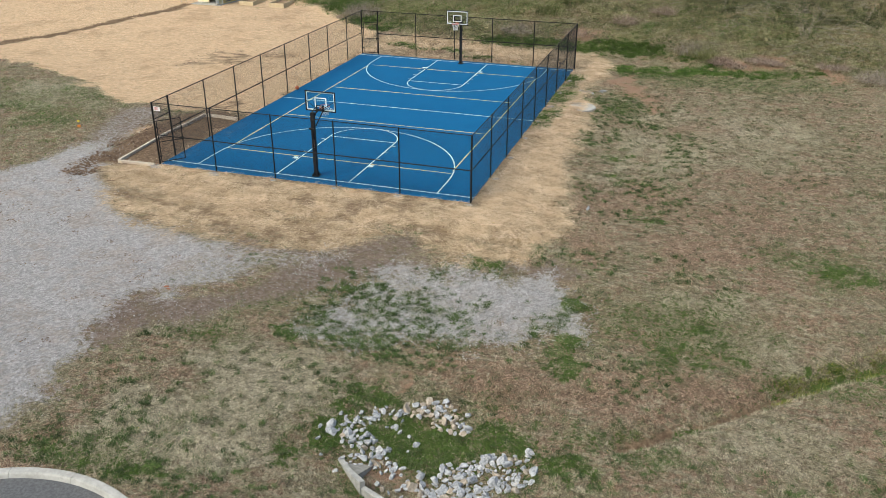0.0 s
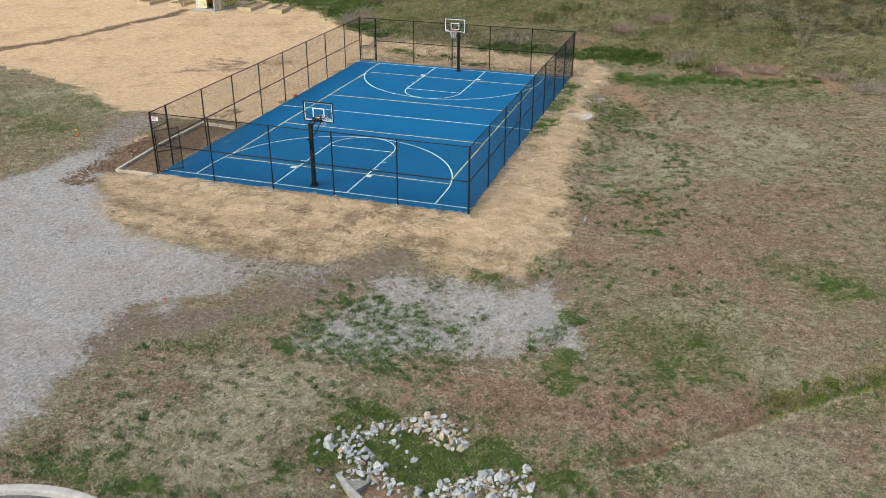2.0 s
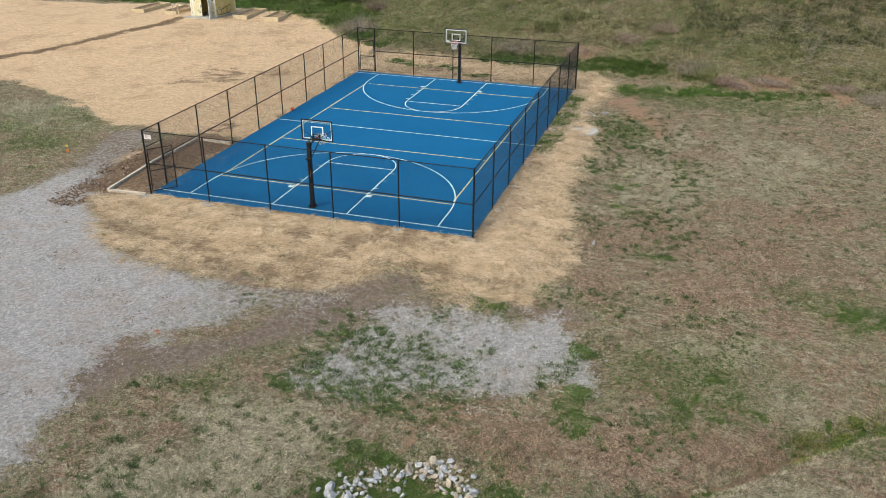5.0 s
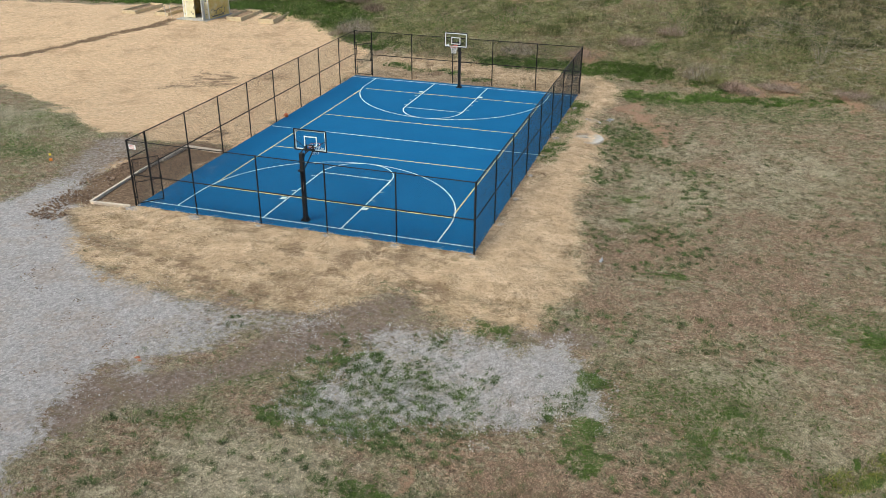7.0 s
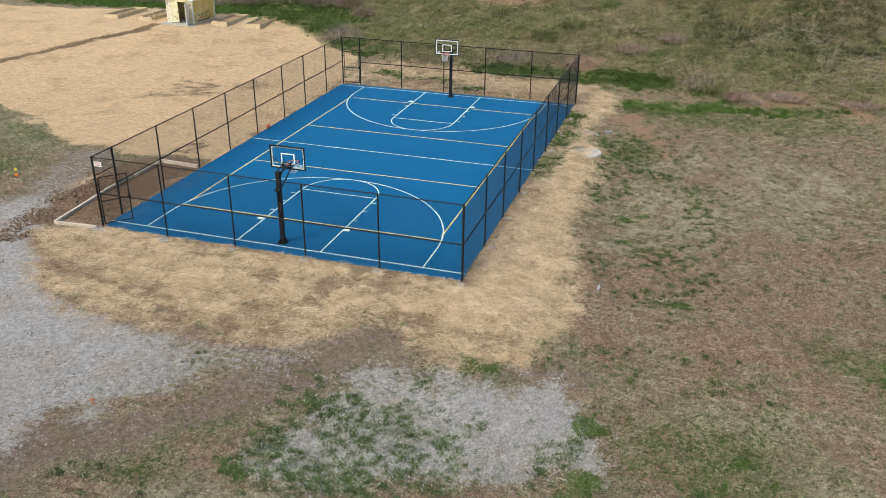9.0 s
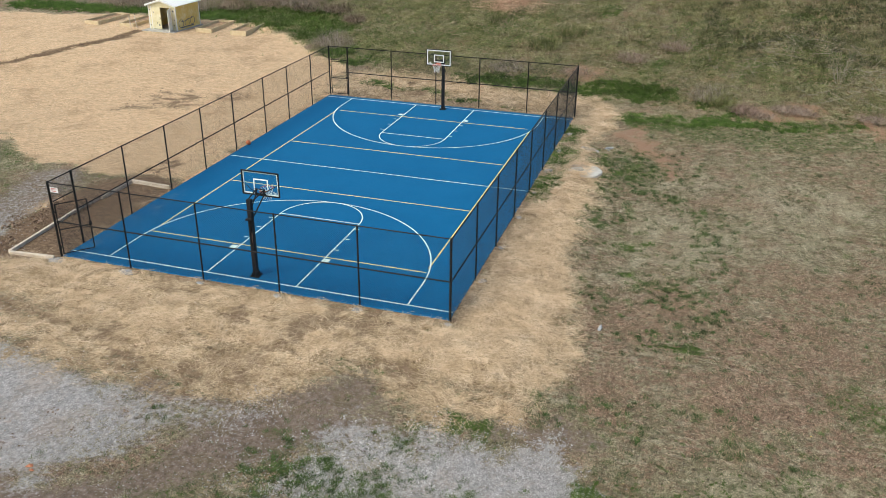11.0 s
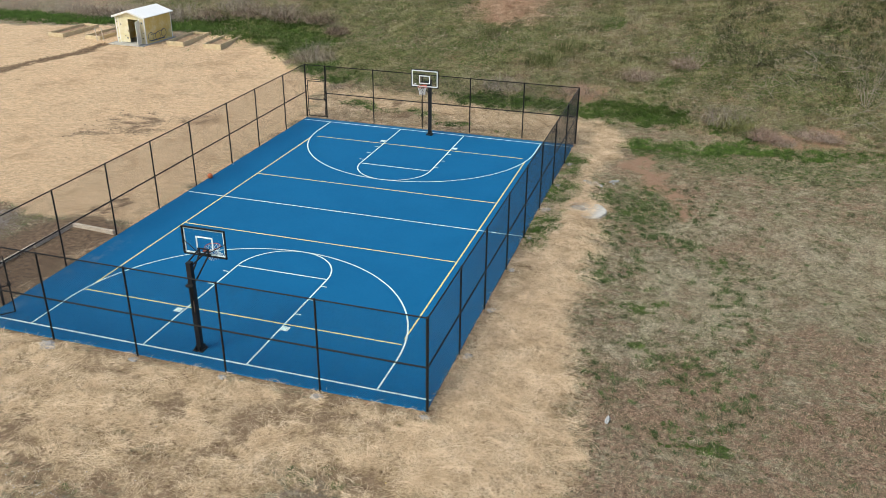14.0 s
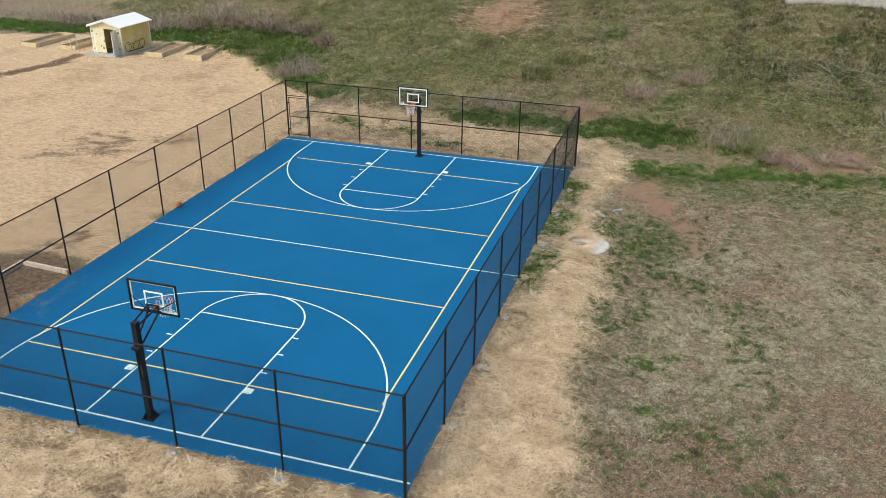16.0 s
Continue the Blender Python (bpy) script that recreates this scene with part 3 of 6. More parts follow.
OLIVE = [(2.4, -21.6, 1.0, 1.4), (2.2, -23.8, 1.2, 0.8), (16.6, -18.8, 3.4, 2.2), (10.2, -26.3, 3.0, 1.8), (12.0, 5.6, 1.6, 2.4),
         (18.8, 12.0, 4.6, 2.2), (14.5, 11.4, 3.6, 1.8), (-5.6, 15.4, 1.3, 0.7), (-3.2, 15.0, 1.4, 0.7), (1.2, 13.4, 1.2, 0.35), (-18.6, -3.2, 3.4, 1.6), (-17.4, -7.4, 3.0, 2.2), (-22.0, -5.5, 3.0, 2.0),
         (8.6, 3.6, 0.9, 3.0), (-8.0, 27.0, 7.0, 5.5), (0.4, 25.6, 2.4, 2.5), (14.4, 23.5, 2.2, 2.6), (19.9, 20.5, 2.4, 1.8), (15.8, -24.8, 1.2, 0.8),
         (2.5, -29.9, 1.8, 0.6), (21.5, -13.0, 2.0, 1.4), (20.8, -20.2, 2.0, 0.7)]
PALE = [(6.9, -24.2, 2.2, 0.7), (4.6, -28.6, 1.9, 1.0), (14.4, -2.0, 2.4, 3.0), (19.5, 2.4, 3.4, 3.4), (20.0, -19.0, 2.0, 0.9), (17.4, -16.8, 2.2, 0.5),
        (20.2, -24.3, 2.4, 1.2), (14.3, 3.8, 1.7, 1.8), (15.4, -3.0, 2.4, 2.0), (19.1, -1.3, 2.8, 2.2), (5.4, -26.0, 1.4, 0.6), (12.4, -6.3, 0.9, 2.0)]
THIN = [(17.2, -13.4, 3.2, 1.7), (20.6, -5.0, 3.6, 2.0), (11.5, -23.2, 2.4, 0.8), (15.5, -22.6, 1.5, 1.1), (12.2, -17.0, 0.9, 0.9),
        (12.8, -13.8, 0.8, 1.2), (16.6, 2.8, 2.6, 1.8), (13.2, 6.0, 1.0, 2.6), (11.9, -8.4, 0.8, 1.2), (15.2, -8.4, 1.7, 1.9), (19.0, -9.8, 3.0, 2.0), (12.9, -9.5, 1.2, 3.0), (16.2, 2.4, 2.4, 1.6), (17.3, -21.7, 2.0, 0.5)]


def cover(x, y):
    """The share of each kind of cover at the places x, y."""
    wob = value_noise(x, y, 0.9, 4, 11) - 0.5
    wob2 = value_noise(x, y, 2.7, 3, 23) - 0.5
    toe = y - (16.5 - 0.13 * x + 0.45 * np.maximum(0, -6 - x))
    c = {}
    streak = 0.7 * value_noise(x * 0.55, y * 1.5, 1.1, 5, 33) + 0.3 * value_noise(x, y, 4.5, 3, 34)
    open_soil = 0.6 * step(0.44, 0.62, streak) * np.maximum(step(-13.5, -15.5, y), 0.35)
    open_soil = np.maximum(open_soil, step(0.75, 0.1, np.maximum(np.abs(x) - HX, np.abs(y) - HY) + 0.9 * wob) * 0.7)
    open_soil = np.maximum(open_soil, 0.6 * step(8.9, 8.1, x + wob * 1.5) * step(-3, 0, y) * step(7.0, 7.6, x))
    n_sparse = step(0.50, 0.62, value_noise(x, y, 0.7, 4, 31)) * step(12, 13, y) * step(3.5, 0, x) * 0.25
    thick = step(0.38, 0.52, 0.55 * value_noise(x, y, 0.9, 3, 51) + 0.45 * value_noise(x * 0.8, y * 1.2, 2.6, 3, 52))
    thick = np.maximum(thick, 0.85 * patches(x, y, [(4.2, 15.0, 3.9, 1.1), (-4.4, 17.0, 3.4, 0.7), (-0.6, 15.9, 2.0, 1.2), (-6.6, 13.9, 0.8, 1.2), (0.6, 14.6, 2.0, 0.5), (9.0, -13.4, 1.5, 2.4), (9.3, -8.0, 1.2, 4.8), (9.4, -0.5, 0.7, 4.0), (9.2, 5.6, 0.5, 1.6), (9.0, 13.6, 1.2, 0.9), (-4.0, -14.6, 3.5, 1.0), (9.4, 11.5, 0.6, 1.2)], 0.5))
    thick = thick * (1 - 0.8 * patches(x, y, [(7.3, -15.5, 1.2, 0.28), (9.0, -16.1, 0.9, 0.2), (2.2, -16.6, 1.6, 0.9), (5.2, -16.6, 2.0, 0.8), (0.5, -17.6, 3.5, 0.45), (7.0, -17.0, 1.4, 0.4), (-4.4, -17.4, 2.0, 0.3), (-6.5, -15.8, 1.6, 0.4), (3.6, -13.4, 2.0, 0.4), (-2.4, -12.7, 1.4, 0.3), (-3.0, 13.6, 2.2, 0.9), (1.0, 13.0, 1.0, 0.5)], 0.6))
    c["thick"] = thick
    c["straw"] = np.clip(0.5 + inside(x, y, STRAW) / 1.2 + wob * 0.9 + wob2 * 0.6, 0, 1) * (1 - 0.8 * open_soil) * (1 - n_sparse)
    c["straw"] = np.maximum(c["straw"], 0.9 * patches(x, y, [(4.2, 14.9, 3.9, 1.2), (-4.6, 17.0, 3.2, 0.6), (-0.6, 15.9, 1.8, 1.1), (9.0, 13.4, 0.8, 1.2)], 0.5))
    c["tan"] = np.clip(0.5 + inside(x, y, TAN) / 1.6 + wob * 1.1, 0, 1)
    c["tan"] = np.maximum(c["tan"], 0.7 * patches(x, y, [(-9.6, -18.6, 0.35, 0.3), (-11.0, -18.4, 0.4, 0.25), (-12.9, -19.2, 0.4, 0.3), (-11.7, -8.3, 0.45, 1.3), (-11.8, -12.3, 0.3, 0.35)], 0.5, 0.3))
    lot = np.clip(0.62 + inside(x, y, LOT) / 1.5 + wob * 1.2, 0, 1)
    spot = np.clip(0.5 + inside(x, y, PATCH) / 1.6 + wob * 1.4 + wob2 * 0.8, 0, 1)
    weedy = step(9.6, 6.4, x) * step(-17.6, -19.5, y) * (0.65 + wob2)
    lot = lot * (1 - 0.55 * step(-13.5, -9, y))
    c["gravel"] = 0.9 * np.maximum(lot * (1 - 0.42 * step(-4, 2.5, x)), spot * (1 - np.clip(weedy, 0, 0.25)))
    track = inside(x, y, LOT) + 0.8 * wob
    c["mud"] = np.clip(0.45 + inside(x, y, MUD) / 1.0 + wob * 1.2, 0, 1)
    c["mud"] = np.maximum(c["mud"], 0.75 * step(-0.6, 0.5, track) * step(-14, -10, y))
    c["mud"] = np.maximum(c["mud"], np.clip(patches(x, y, [(-1.4, -22.3, 0.8, 0.7), (-0.7, -23.6, 1.0, 0.9), (0.8, -23.4, 1.0, 0.7), (-0.5, -25.3, 0.8, 0.6), (3.3, -18.8, 1.3, 0.5), (4.6, -19.4, 1.0, 0.6), (0.6, -18.3, 1.3, 0.2), (-1.2, -19.3, 0.4, 0.2), (-8.6, -15.2, 1.6, 0.5), (-10.4, -12.6, 1.0, 1.2), (12.2, -16.4, 0.7, 0.6), (5.4, -17.2, 2.0, 0.7), (6.0, -16.2, 0.7, 0.7), (1.6, -18.0, 2.2, 0.4), (8.4, -17.8, 1.2, 0.3), (7.3, -15.5, 1.1, 0.25), (11.0, -16.6, 0.9, 0.5)], 0.8) * 0.85 + wob2 * 0.8 - 0.05, 0, 1))
    yard = np.clip(0.5 + inside(x, y, YARD) / 0.8 + wob, 0, 1)
    trench = step(0.62, 0.25, line_distance(x + 1.2 * wob, y + 1.2 * wob2, TRENCH) + wob * 0.5)
    garden = patches(x, y, [(-15.5, 7.8, 2.2, 2.0), (-13.3, 9.6, 1.2, 0.8), (-16.8, 5.6, 0.8, 0.7), (-9.4, -2.4, 1.0, 0.9)], 0.7) * (0.55 + 1.2 * wob2)
    ditch = 1.0 * step(0.40, 0.08, line_distance(x, y, DITCH) + 0.6 * wob + 0.3 * wob2) * step(20.4, 19.0, x)
    within = np.clip(0.5 + inside(x, y, STRAW) / 1.2, 0, 1)
    c["soil"] = np.clip(np.maximum.reduce([yard, trench, garden, ditch * (0.9 + wob2), within * open_soil * 0.75, within * (1 - thick) * 0.62 * step(8.5, 7.5, x + wob)]), 0, 1)
    c["red"] = np.clip(patches(x, y, [(11.2, 10.8, 0.8, 1.0), (11.9, 8.7, 0.7, 1.5), (10.9, 9.8, 0.6, 0.6), (12.9, 6.6, 0.4, 1.0), (13.6, 5.2, 0.35, 0.8), (-0.4, 30.4, 2.2, 2.4), (8.8, -24.0, 0.2, 0.5), (9.8, -27.6, 0.9, 0.5), (17.6, 14.9, 1.0, 0.7), (19.8, 15.6, 1.0, 0.8), (23.5, 14.2, 1.1, 0.9), (6.9, 19.0, 1.3, 0.8)], 0.7) * 0.95 + wob * 0.7 + wob2 * 0.5, 0, 1)
    c["wet"] = patches(x, y, [(5.6, -17.1, 1.1, 0.3), (6.0, -15.9, 0.35, 0.25), (0.6, -17.7, 0.4, 0.2), (4.4, -17.5, 0.7, 0.2), (7.0, -17.1, 0.5, 0.15), (-1.0, -24.6, 0.5, 0.4)], 0.5)
    bare = np.maximum.reduce([c["straw"], c["tan"], c["gravel"], c["mud"], c["soil"], c["red"]])
    clump = value_noise(x, y, 3.0, 3, 91) - 0.5
    lush = np.maximum.reduce([patches(x, y, LUSH_NEAR, 0.8, 0.4), patches(x, y, LUSH_EAST, 0.8, 0.4), patches(x, y, LUSH_FAR, 0.8, 0.4)])
    c["lush"] = np.clip(1.0 * lush - 0.1 + (0.5 + 0.8 * lush) * clump * 2.6, 0, 1)
    basin = patches(x, y, [(10.4, -26.1, 1.7, 0.9), (12.6, -25.5, 1.0, 0.5), (7.9, -26.2, 0.6, 0.9), (8.3, -24.7, 0.6, 0.3), (10.2, 17.0, 2.6, 0.7), (2.4, 17.7, 2.6, 0.5), (5.0, 17.6, 1.4, 0.5), (-18.4, 27.4, 3.6, 1.6), (-14.3, 25.2, 1.8, 1.5), (-24.5, 28.4, 3.5, 1.0), (-36.0, 28.6, 8.0, 0.9), (-11.4, 21.4, 1.2, 0.6), (8.35, 1.5, 0.4, 1.2), (8.2, 5.2, 0.35, 1.6), (8.1, 9.0, 0.25, 1.1), (8.6, -0.6, 0.3, 0.4), (-5.6, 15.4, 1.0, 0.4), (-3.2, 14.9, 1.2, 0.35), (1.0, 13.4, 0.8, 0.22), (-1.2, 14.2, 0.7, 0.25)], 0.45)
    basin = np.maximum(basin, (0.55 + 0.8 * wob2) * patches(x, y, [(10.6, 16.8, 2.8, 0.7), (12.6, 13.4, 2.6, 0.7), (15.4, 13.6, 1.8, 0.5), (18.4, 13.9, 1.8, 0.4), (21.6, 14.2, 1.8, 0.4), (10.8, 13.8, 0.9, 0.5), (12.4, 12.2, 0.9, 0.6), (14.8, 13.5, 1.2, 0.5), (18.8, 14.1, 1.5, 0.35), (14.8, 16.2, 0.9, 0.6), (7.6, 17.2, 2.4, 0.7), (12.6, 16.6, 1.6, 0.6), (16.2, 14.6, 0.8, 0.4), (8.25, 1.5, 0.35, 1.3), (8.1, 5.4, 0.3, 1.5), (8.05, 9.0, 0.25, 1.2), (8.9, 6.2, 0.3, 0.5), (11.4, 4.6, 0.9, 1.2), (11.0, 1.6, 0.6, 0.8), (-5.6, 15.4, 0.8, 0.35), (-3.2, 14.9, 0.9, 0.3), (1.0, 13.4, 0.7, 0.22), (3.6, 12.9, 0.6, 0.15)], 0.45))
    c["lush"] = np.clip(np.maximum(c["lush"], basin * (0.95 + wob2)), 0, 1)
    grown = step(0.35, 0.75, lush)
    c["soil"], c["straw"] = c["soil"] * (1 - 0.9 * grown), c["straw"] * (1 - 0.55 * grown)
    c["olive"] = np.clip(0.8 * patches(x, y, OLIVE, 0.8) + 0.52 * step(-2, 3, toe) + 0.12 + wob * 0.8, 0, 1)
    bleached = patches(x, y, [(4.6, -25.4, 2.4, 1.2), (5.0, -27.6, 2.0, 1.4), (2.8, -28.4, 1.6, 1.0), (-21.0, -4.0, 4.0, 3.0)], 0.8)
    c["pale"] = np.clip(0.6 * patches(x, y, PALE, 0.9) + 0.75 * bleached + wob * 1.0, 0, 1)
    c["thin"] = np.clip(0.75 * patches(x, y, THIN, 0.9) + wob * 1.0, 0, 1)
    c["hill"] = step(-0.5, 2.5, toe)
    c["bare"] = bare
    return c


def spaced(lo, hi, fine_lo, fine_hi, fine, mid_lo, mid_hi, mid):
    """Grid lines: fine in the middle, coarser round it, then growing out to the horizon."""
    a = list(np.arange(fine_lo, fine_hi, fine))
    b = list(np.arange(mid_lo, fine_lo, mid)) + a + list(np.arange(fine_hi, mid_hi + mid, mid))
    left, right, d = [], [], 2.0
    while b[0] - d > lo:
        b.insert(0, b[0] - d)
        d *= 1.6
    d = 2.0
    while b[-1] + d < hi:
        b.append(b[-1] + d)
        d *= 1.6
    return np.array([lo] + b + [hi])


def build_ground():
    xs = spaced(-3000, 3000, -13.0, 25.0, 0.19, -46.0, 36.0, 0.45)
    ys = spaced(-3000, 3000, -33.0, 17.0, 0.19, -44.0, 40.0, 0.42)
    X, Y = np.meshgrid(xs, ys)
    x, y = X.ravel(), Y.ravel()
    v = np.stack([x, y, height(x, y)], 1)
    nx, ny = len(xs), len(ys)
    i = (np.arange(ny - 1)[:, None] * nx + np.arange(nx - 1)[None, :]).ravel()
    tris = np.concatenate([np.stack([i, i + 1, i + nx + 1], 1), np.stack([i, i + nx + 1, i + nx], 1)])
    me = tri_mesh("ground", v, tris)
    me.polygons.foreach_set("use_smooth", [True] * len(me.polygons))
    c = cover(x, y)
    for key in ("straw", "tan", "gravel", "mud", "soil", "red", "wet", "lush", "olive", "pale", "thin"):
        at = me.attributes.new(key, "FLOAT", "POINT")
        at.data.foreach_set("value", c[key].astype(np.float32))
    ob = shared("ground", me, M_GROUND)
    return tagged(ob, "uneven ground of dormant lawn, straw mulch, gravel and mud", "ground", kind="structure")


ground = build_ground()

# ---------------------------------------------------------------- the court and its lines
court = part("court_slab", box(bmesh.new(), -HX, HX, -HY, HY, -0.14, 0.0, 0.012), M_COURT)
tagged(court, "blue acrylic-coated sports court slab with white and yellow lines", "sports court", kind="structure")
LZ = 0.004


def stripe(a, b, w=0.055, mat=None, z=LZ, name="line"):
    """A painted straight line between two points of the court."""
    a, b = Vector((*a, 0)), Vector((*b, 0))
    d = (b - a).normalized()
    s = Vector((-d.y, d.x, 0)) * w / 2
    bm = bmesh.new()
    low = [bm.verts.new(p + Vector((0, 0, z - 0.003))) for p in (a - s, b - s, b + s, a + s)]
    top = [bm.verts.new(p + Vector((0, 0, z))) for p in (a - s, b - s, b + s, a + s)]
    bm.faces.new(top)
    for i in range(4):
        bm.faces.new((low[i], low[(i + 1) % 4], top[(i + 1) % 4], top[i]))
    return part(name, bm, mat or M_WHITE, court)


def bow(c, R, a0, a1, w=0.055, seg=56, z=LZ):
    """A painted arc about c, between two angles in degrees."""
    bm = bmesh.new()
    rows = []
    for i in range(seg + 1):
        a = radians(a0 + (a1 - a0) * i / seg)
        u = Vector((math.cos(a), math.sin(a), 0))
        rows.append([bm.verts.new(Vector((*c, z)) + u * (R - w / 2)), bm.verts.new(Vector((*c, z)) + u * (R + w / 2))])
    for p, q in zip(rows, rows[1:]):
        bm.faces.new((p[0], p[1], q[1], q[0]))
    return part("arc_line", bm, M_WHITE, court)


YX, LANE, ARC = 5.76, 1.78, 5.92
for s in (-1, 1):
    stripe((s * YX, -8.75), (s * YX, 8.75), mat=M_YELLOW, name="yellow_line")
    reach = YX - 0.2 if s > 0 else YX + 0.02
    stripe((s * reach, s * 9.07), (-s * reach, s * 9.07), mat=M_YELLOW, name="yellow_line")
    stripe((-YX + 0.03, s * 3.03), (YX - 0.03, s * 3.03), mat=M_YELLOW, name="yellow_line")
    end = -11.55 if s < 0 else 11.65
    stripe((-HX + 0.03, end), (HX - 0.03, end), 0.06)
    hoop_y, ft = end - s * 1.6, end - s * 5.74
    bow((0.02, hoop_y), ARC, 0 if s < 0 else 180, 180 if s < 0 else 360, z=LZ + 0.004)
    bow((0.02, ft), LANE, 0 if s < 0 else 180, 180 if s < 0 else 360, z=LZ + 0.002, seg=36)
    stripe((-LANE + 0.05, ft), (LANE, ft), z=LZ + 0.001)
    for q in (-1, 1):
        stripe((0.02 + q * ARC, end), (0.02 + q * ARC, hoop_y), z=LZ + 0.004)
        stripe((0.02 + q * LANE, end), (0.02 + q * LANE, ft), z=LZ + 0.003)
        stripe((q * (LANE + 0.04), end - s * 2.22), (q * (LANE + 0.29), end - s * 2.22), 0.26, z=LZ + 0.005, name="lane_block")
        for k in (3.17, 4.2, 5.2):
            stripe((q * (LANE + 0.04), end - s * k), (q * (LANE + 0.25), end - s * k), z=LZ + 0.005, name="lane_mark")
stripe((-HX + 0.1, 0), (HX - 0.02, 0), z=LZ + 0.006)

# ---------------------------------------------------------------- chain-link fence
FH, FM = 2.945, 1.43      # height of the fence, of its middle rail
LINK = {}


def link_mesh(w, h):
    """Woven wire: two sets of slanting strands, three-sided."""
    key = (round(w, 2), round(h, 2))
    if key in LINK:
        return LINK[key]
    pitch, r = 0.0707, 0.0025
    verts, tris = [], []
    for s in (1, -1):
        c = -h
        while c < w:
            x0, z0 = (c, 0.0)
            t0, t1 = max(0.0, -c), min(h, w - c)
            if t1 > t0 + 0.01:
                a, b = np.array([c + t0, 0, t0]), np.array([c + t1, 0, t1])
                if s < 0:
                    a[0], b[0] = w - a[0], w - b[0]
                n = len(verts)
                for p in (a, b):
                    for q in range(3):
                        an = 2.094 * q
                        verts.append(p + np.array([0.707 * r * math.cos(an), r * math.sin(an) + s * 0.002, -s * 0.707 * r * math.cos(an)]))
                for q in range(3):
                    o = (q + 1) % 3
                    tris += [(n + q, n + o, n + 3 + o), (n + q, n + 3 + o, n + 3 + q)]
            c += pitch
    LINK[key] = tri_mesh("chain_link", np.array(verts), np.array(tris))
    return LINK[key]


def post_mesh(r, h):
    bm = rod(bmesh.new(), (0, 0, -0.1), (0, 0, h), r, 10)
    return rod(bm, (0, 0, h), (0, 0, h + 0.035), r * 1.15, 10, r * 0.4)


POSTS = {}


def fence(name, start, turn, spots, label, first=True, last=True, gates=(), z=0.0, footings=False):
    """A run of fence from start, along local x, with posts at the distances spots; gates: spans closed only above 2.1 m."""
    f = empty(name, pose(*start, z, 0, 0, turn), label=label, category="fence", group="court fence")
    for i, d in enumerate(spots):
        if (i == 0 and not first) or (i == len(spots) - 1 and not last):
            continue
        thick = i in (0, len(spots) - 1) or any(i in (g, g + 1) for g in gates)
        r = 0.042 if thick else 0.03
        if r not in POSTS:
            me = bpy.data.meshes.new("post")
            bm = post_mesh(r, FH)
            bm.to_mesh(me)
            bm.free()
            POSTS[r] = me
        shared("post", POSTS[r], M_BLACK, f, m=pose(d, 0, 0), smooth=False)
        if footings:
            g = random.Random(int(d * 100))
            R = g.choice((0.2, 0.26, 0.34, 0.42))
            b = bmesh.new()
            rim = [g.uniform(0.55, 1.1) for _ in range(18)]
            mid = b.verts.new((d, -0.12 - R * 0.5, 0.02))
            rings = [[b.verts.new((d + R * k * rim[i] * math.cos(6.2832 * i / 18), -0.12 - R * 0.5 + 0.75 * R * k * rim[i] * math.sin(6.2832 * i / 18), h_)) for i in range(18)] for k, h_ in ((0.55, 0.012), (1.0, -0.045))]
            for i in range(18):
                j = (i + 1) % 18
                b.faces.new((mid, rings[0][i], rings[0][j]))
                b.faces.new((rings[0][i], rings[1][i], rings[1][j], rings[0][j]))
            part("footing", b, M_FOOT, f, "pale spilled concrete footing")
    for i, (a, b) in enumerate(zip(spots, spots[1:])):
        w = b - a
        part("top_rail", rod(bmesh.new(), (a, 0, FH - 0.01), (b, 0, FH - 0.01), 0.021), M_BLACK, f)
        if i in gates:
            part("transom_rail", rod(bmesh.new(), (a, 0, 2.14), (b, 0, 2.14), 0.021), M_BLACK, f)
            shared("chain_link", link_mesh(w, FH - 2.14), M_WIRE, f, m=pose(a, 0.03, 2.14))
        else:
            part("middle_rail", rod(bmesh.new(), (a, 0, FM - 0.012), (b, 0, FM - 0.012), 0.026), M_BLACK, f)
            shared("chain_link", link_mesh(w, FH - 0.06), M_WIRE, f, m=pose(a, 0.03, 0.04))
    return f


south = [0, 3.02, 6.045, 9.04, 12.03, 15.21]
fence("chain_link_fence", (-7.6, -12.09), 0, south, "tall black chain-link fence along the straw-mulched end of the court", footings=True)
fence("chain_link_fence", (7.62, -12.09), 90, [0, 3.08, 6.03, 9.13, 12.09, 15.13, 18.14, 21.19, 24.38], "tall black chain-link fence beside the dormant lawn", first=False, last=False, footings=True)
fence("chain_link_fence", (-7.62, 12.27), 0, [0, 1.22, 4.05, 6.87, 9.54, 12.42, 15.24], "tall black chain-link fence at the foot of the hillside", gates=(0,))
fence("chain_link_fence", (-7.62, -12.09), 90, [0, 1.26, 4.3, 7.2, 10.05, 12.9, 16.04, 18.75, 21.75, 24.36], "tall black chain-link fence beside the bare garden field", first=False, last=False, gates=(0,))


def gate(m, w, label, h=2.05):
    g = empty("fence_gate", m, label=label, category="gate", group="court gates")
    for x in (0.0, w):
        part("gate_stile", rod(bmesh.new(), (x, 0, 0.05), (x, 0, h), 0.024), M_BLACK, g)
    for z in (0.06, h * 0.5, h - 0.01):
        part("gate_rail", rod(bmesh.new(), (0, 0, z), (w, 0, z), 0.02), M_BLACK, g)
    shared("chain_link", link_mesh(w, h - 0.1), M_WIRE, g, m=pose(0, 0.026, 0.06))
    for z in (0.35, h - 0.3):
        part("hinge", box(bmesh.new(), -0.07, 0.03, -0.035, 0.035, z - 0.03, z + 0.03, 0.008), M_BLACK, g)
    part("latch", box(bmesh.new(), w - 0.06, w + 0.05, -0.05, 0.05, 1.0, 1.14, 0.01), M_BLACK, g)
    return g


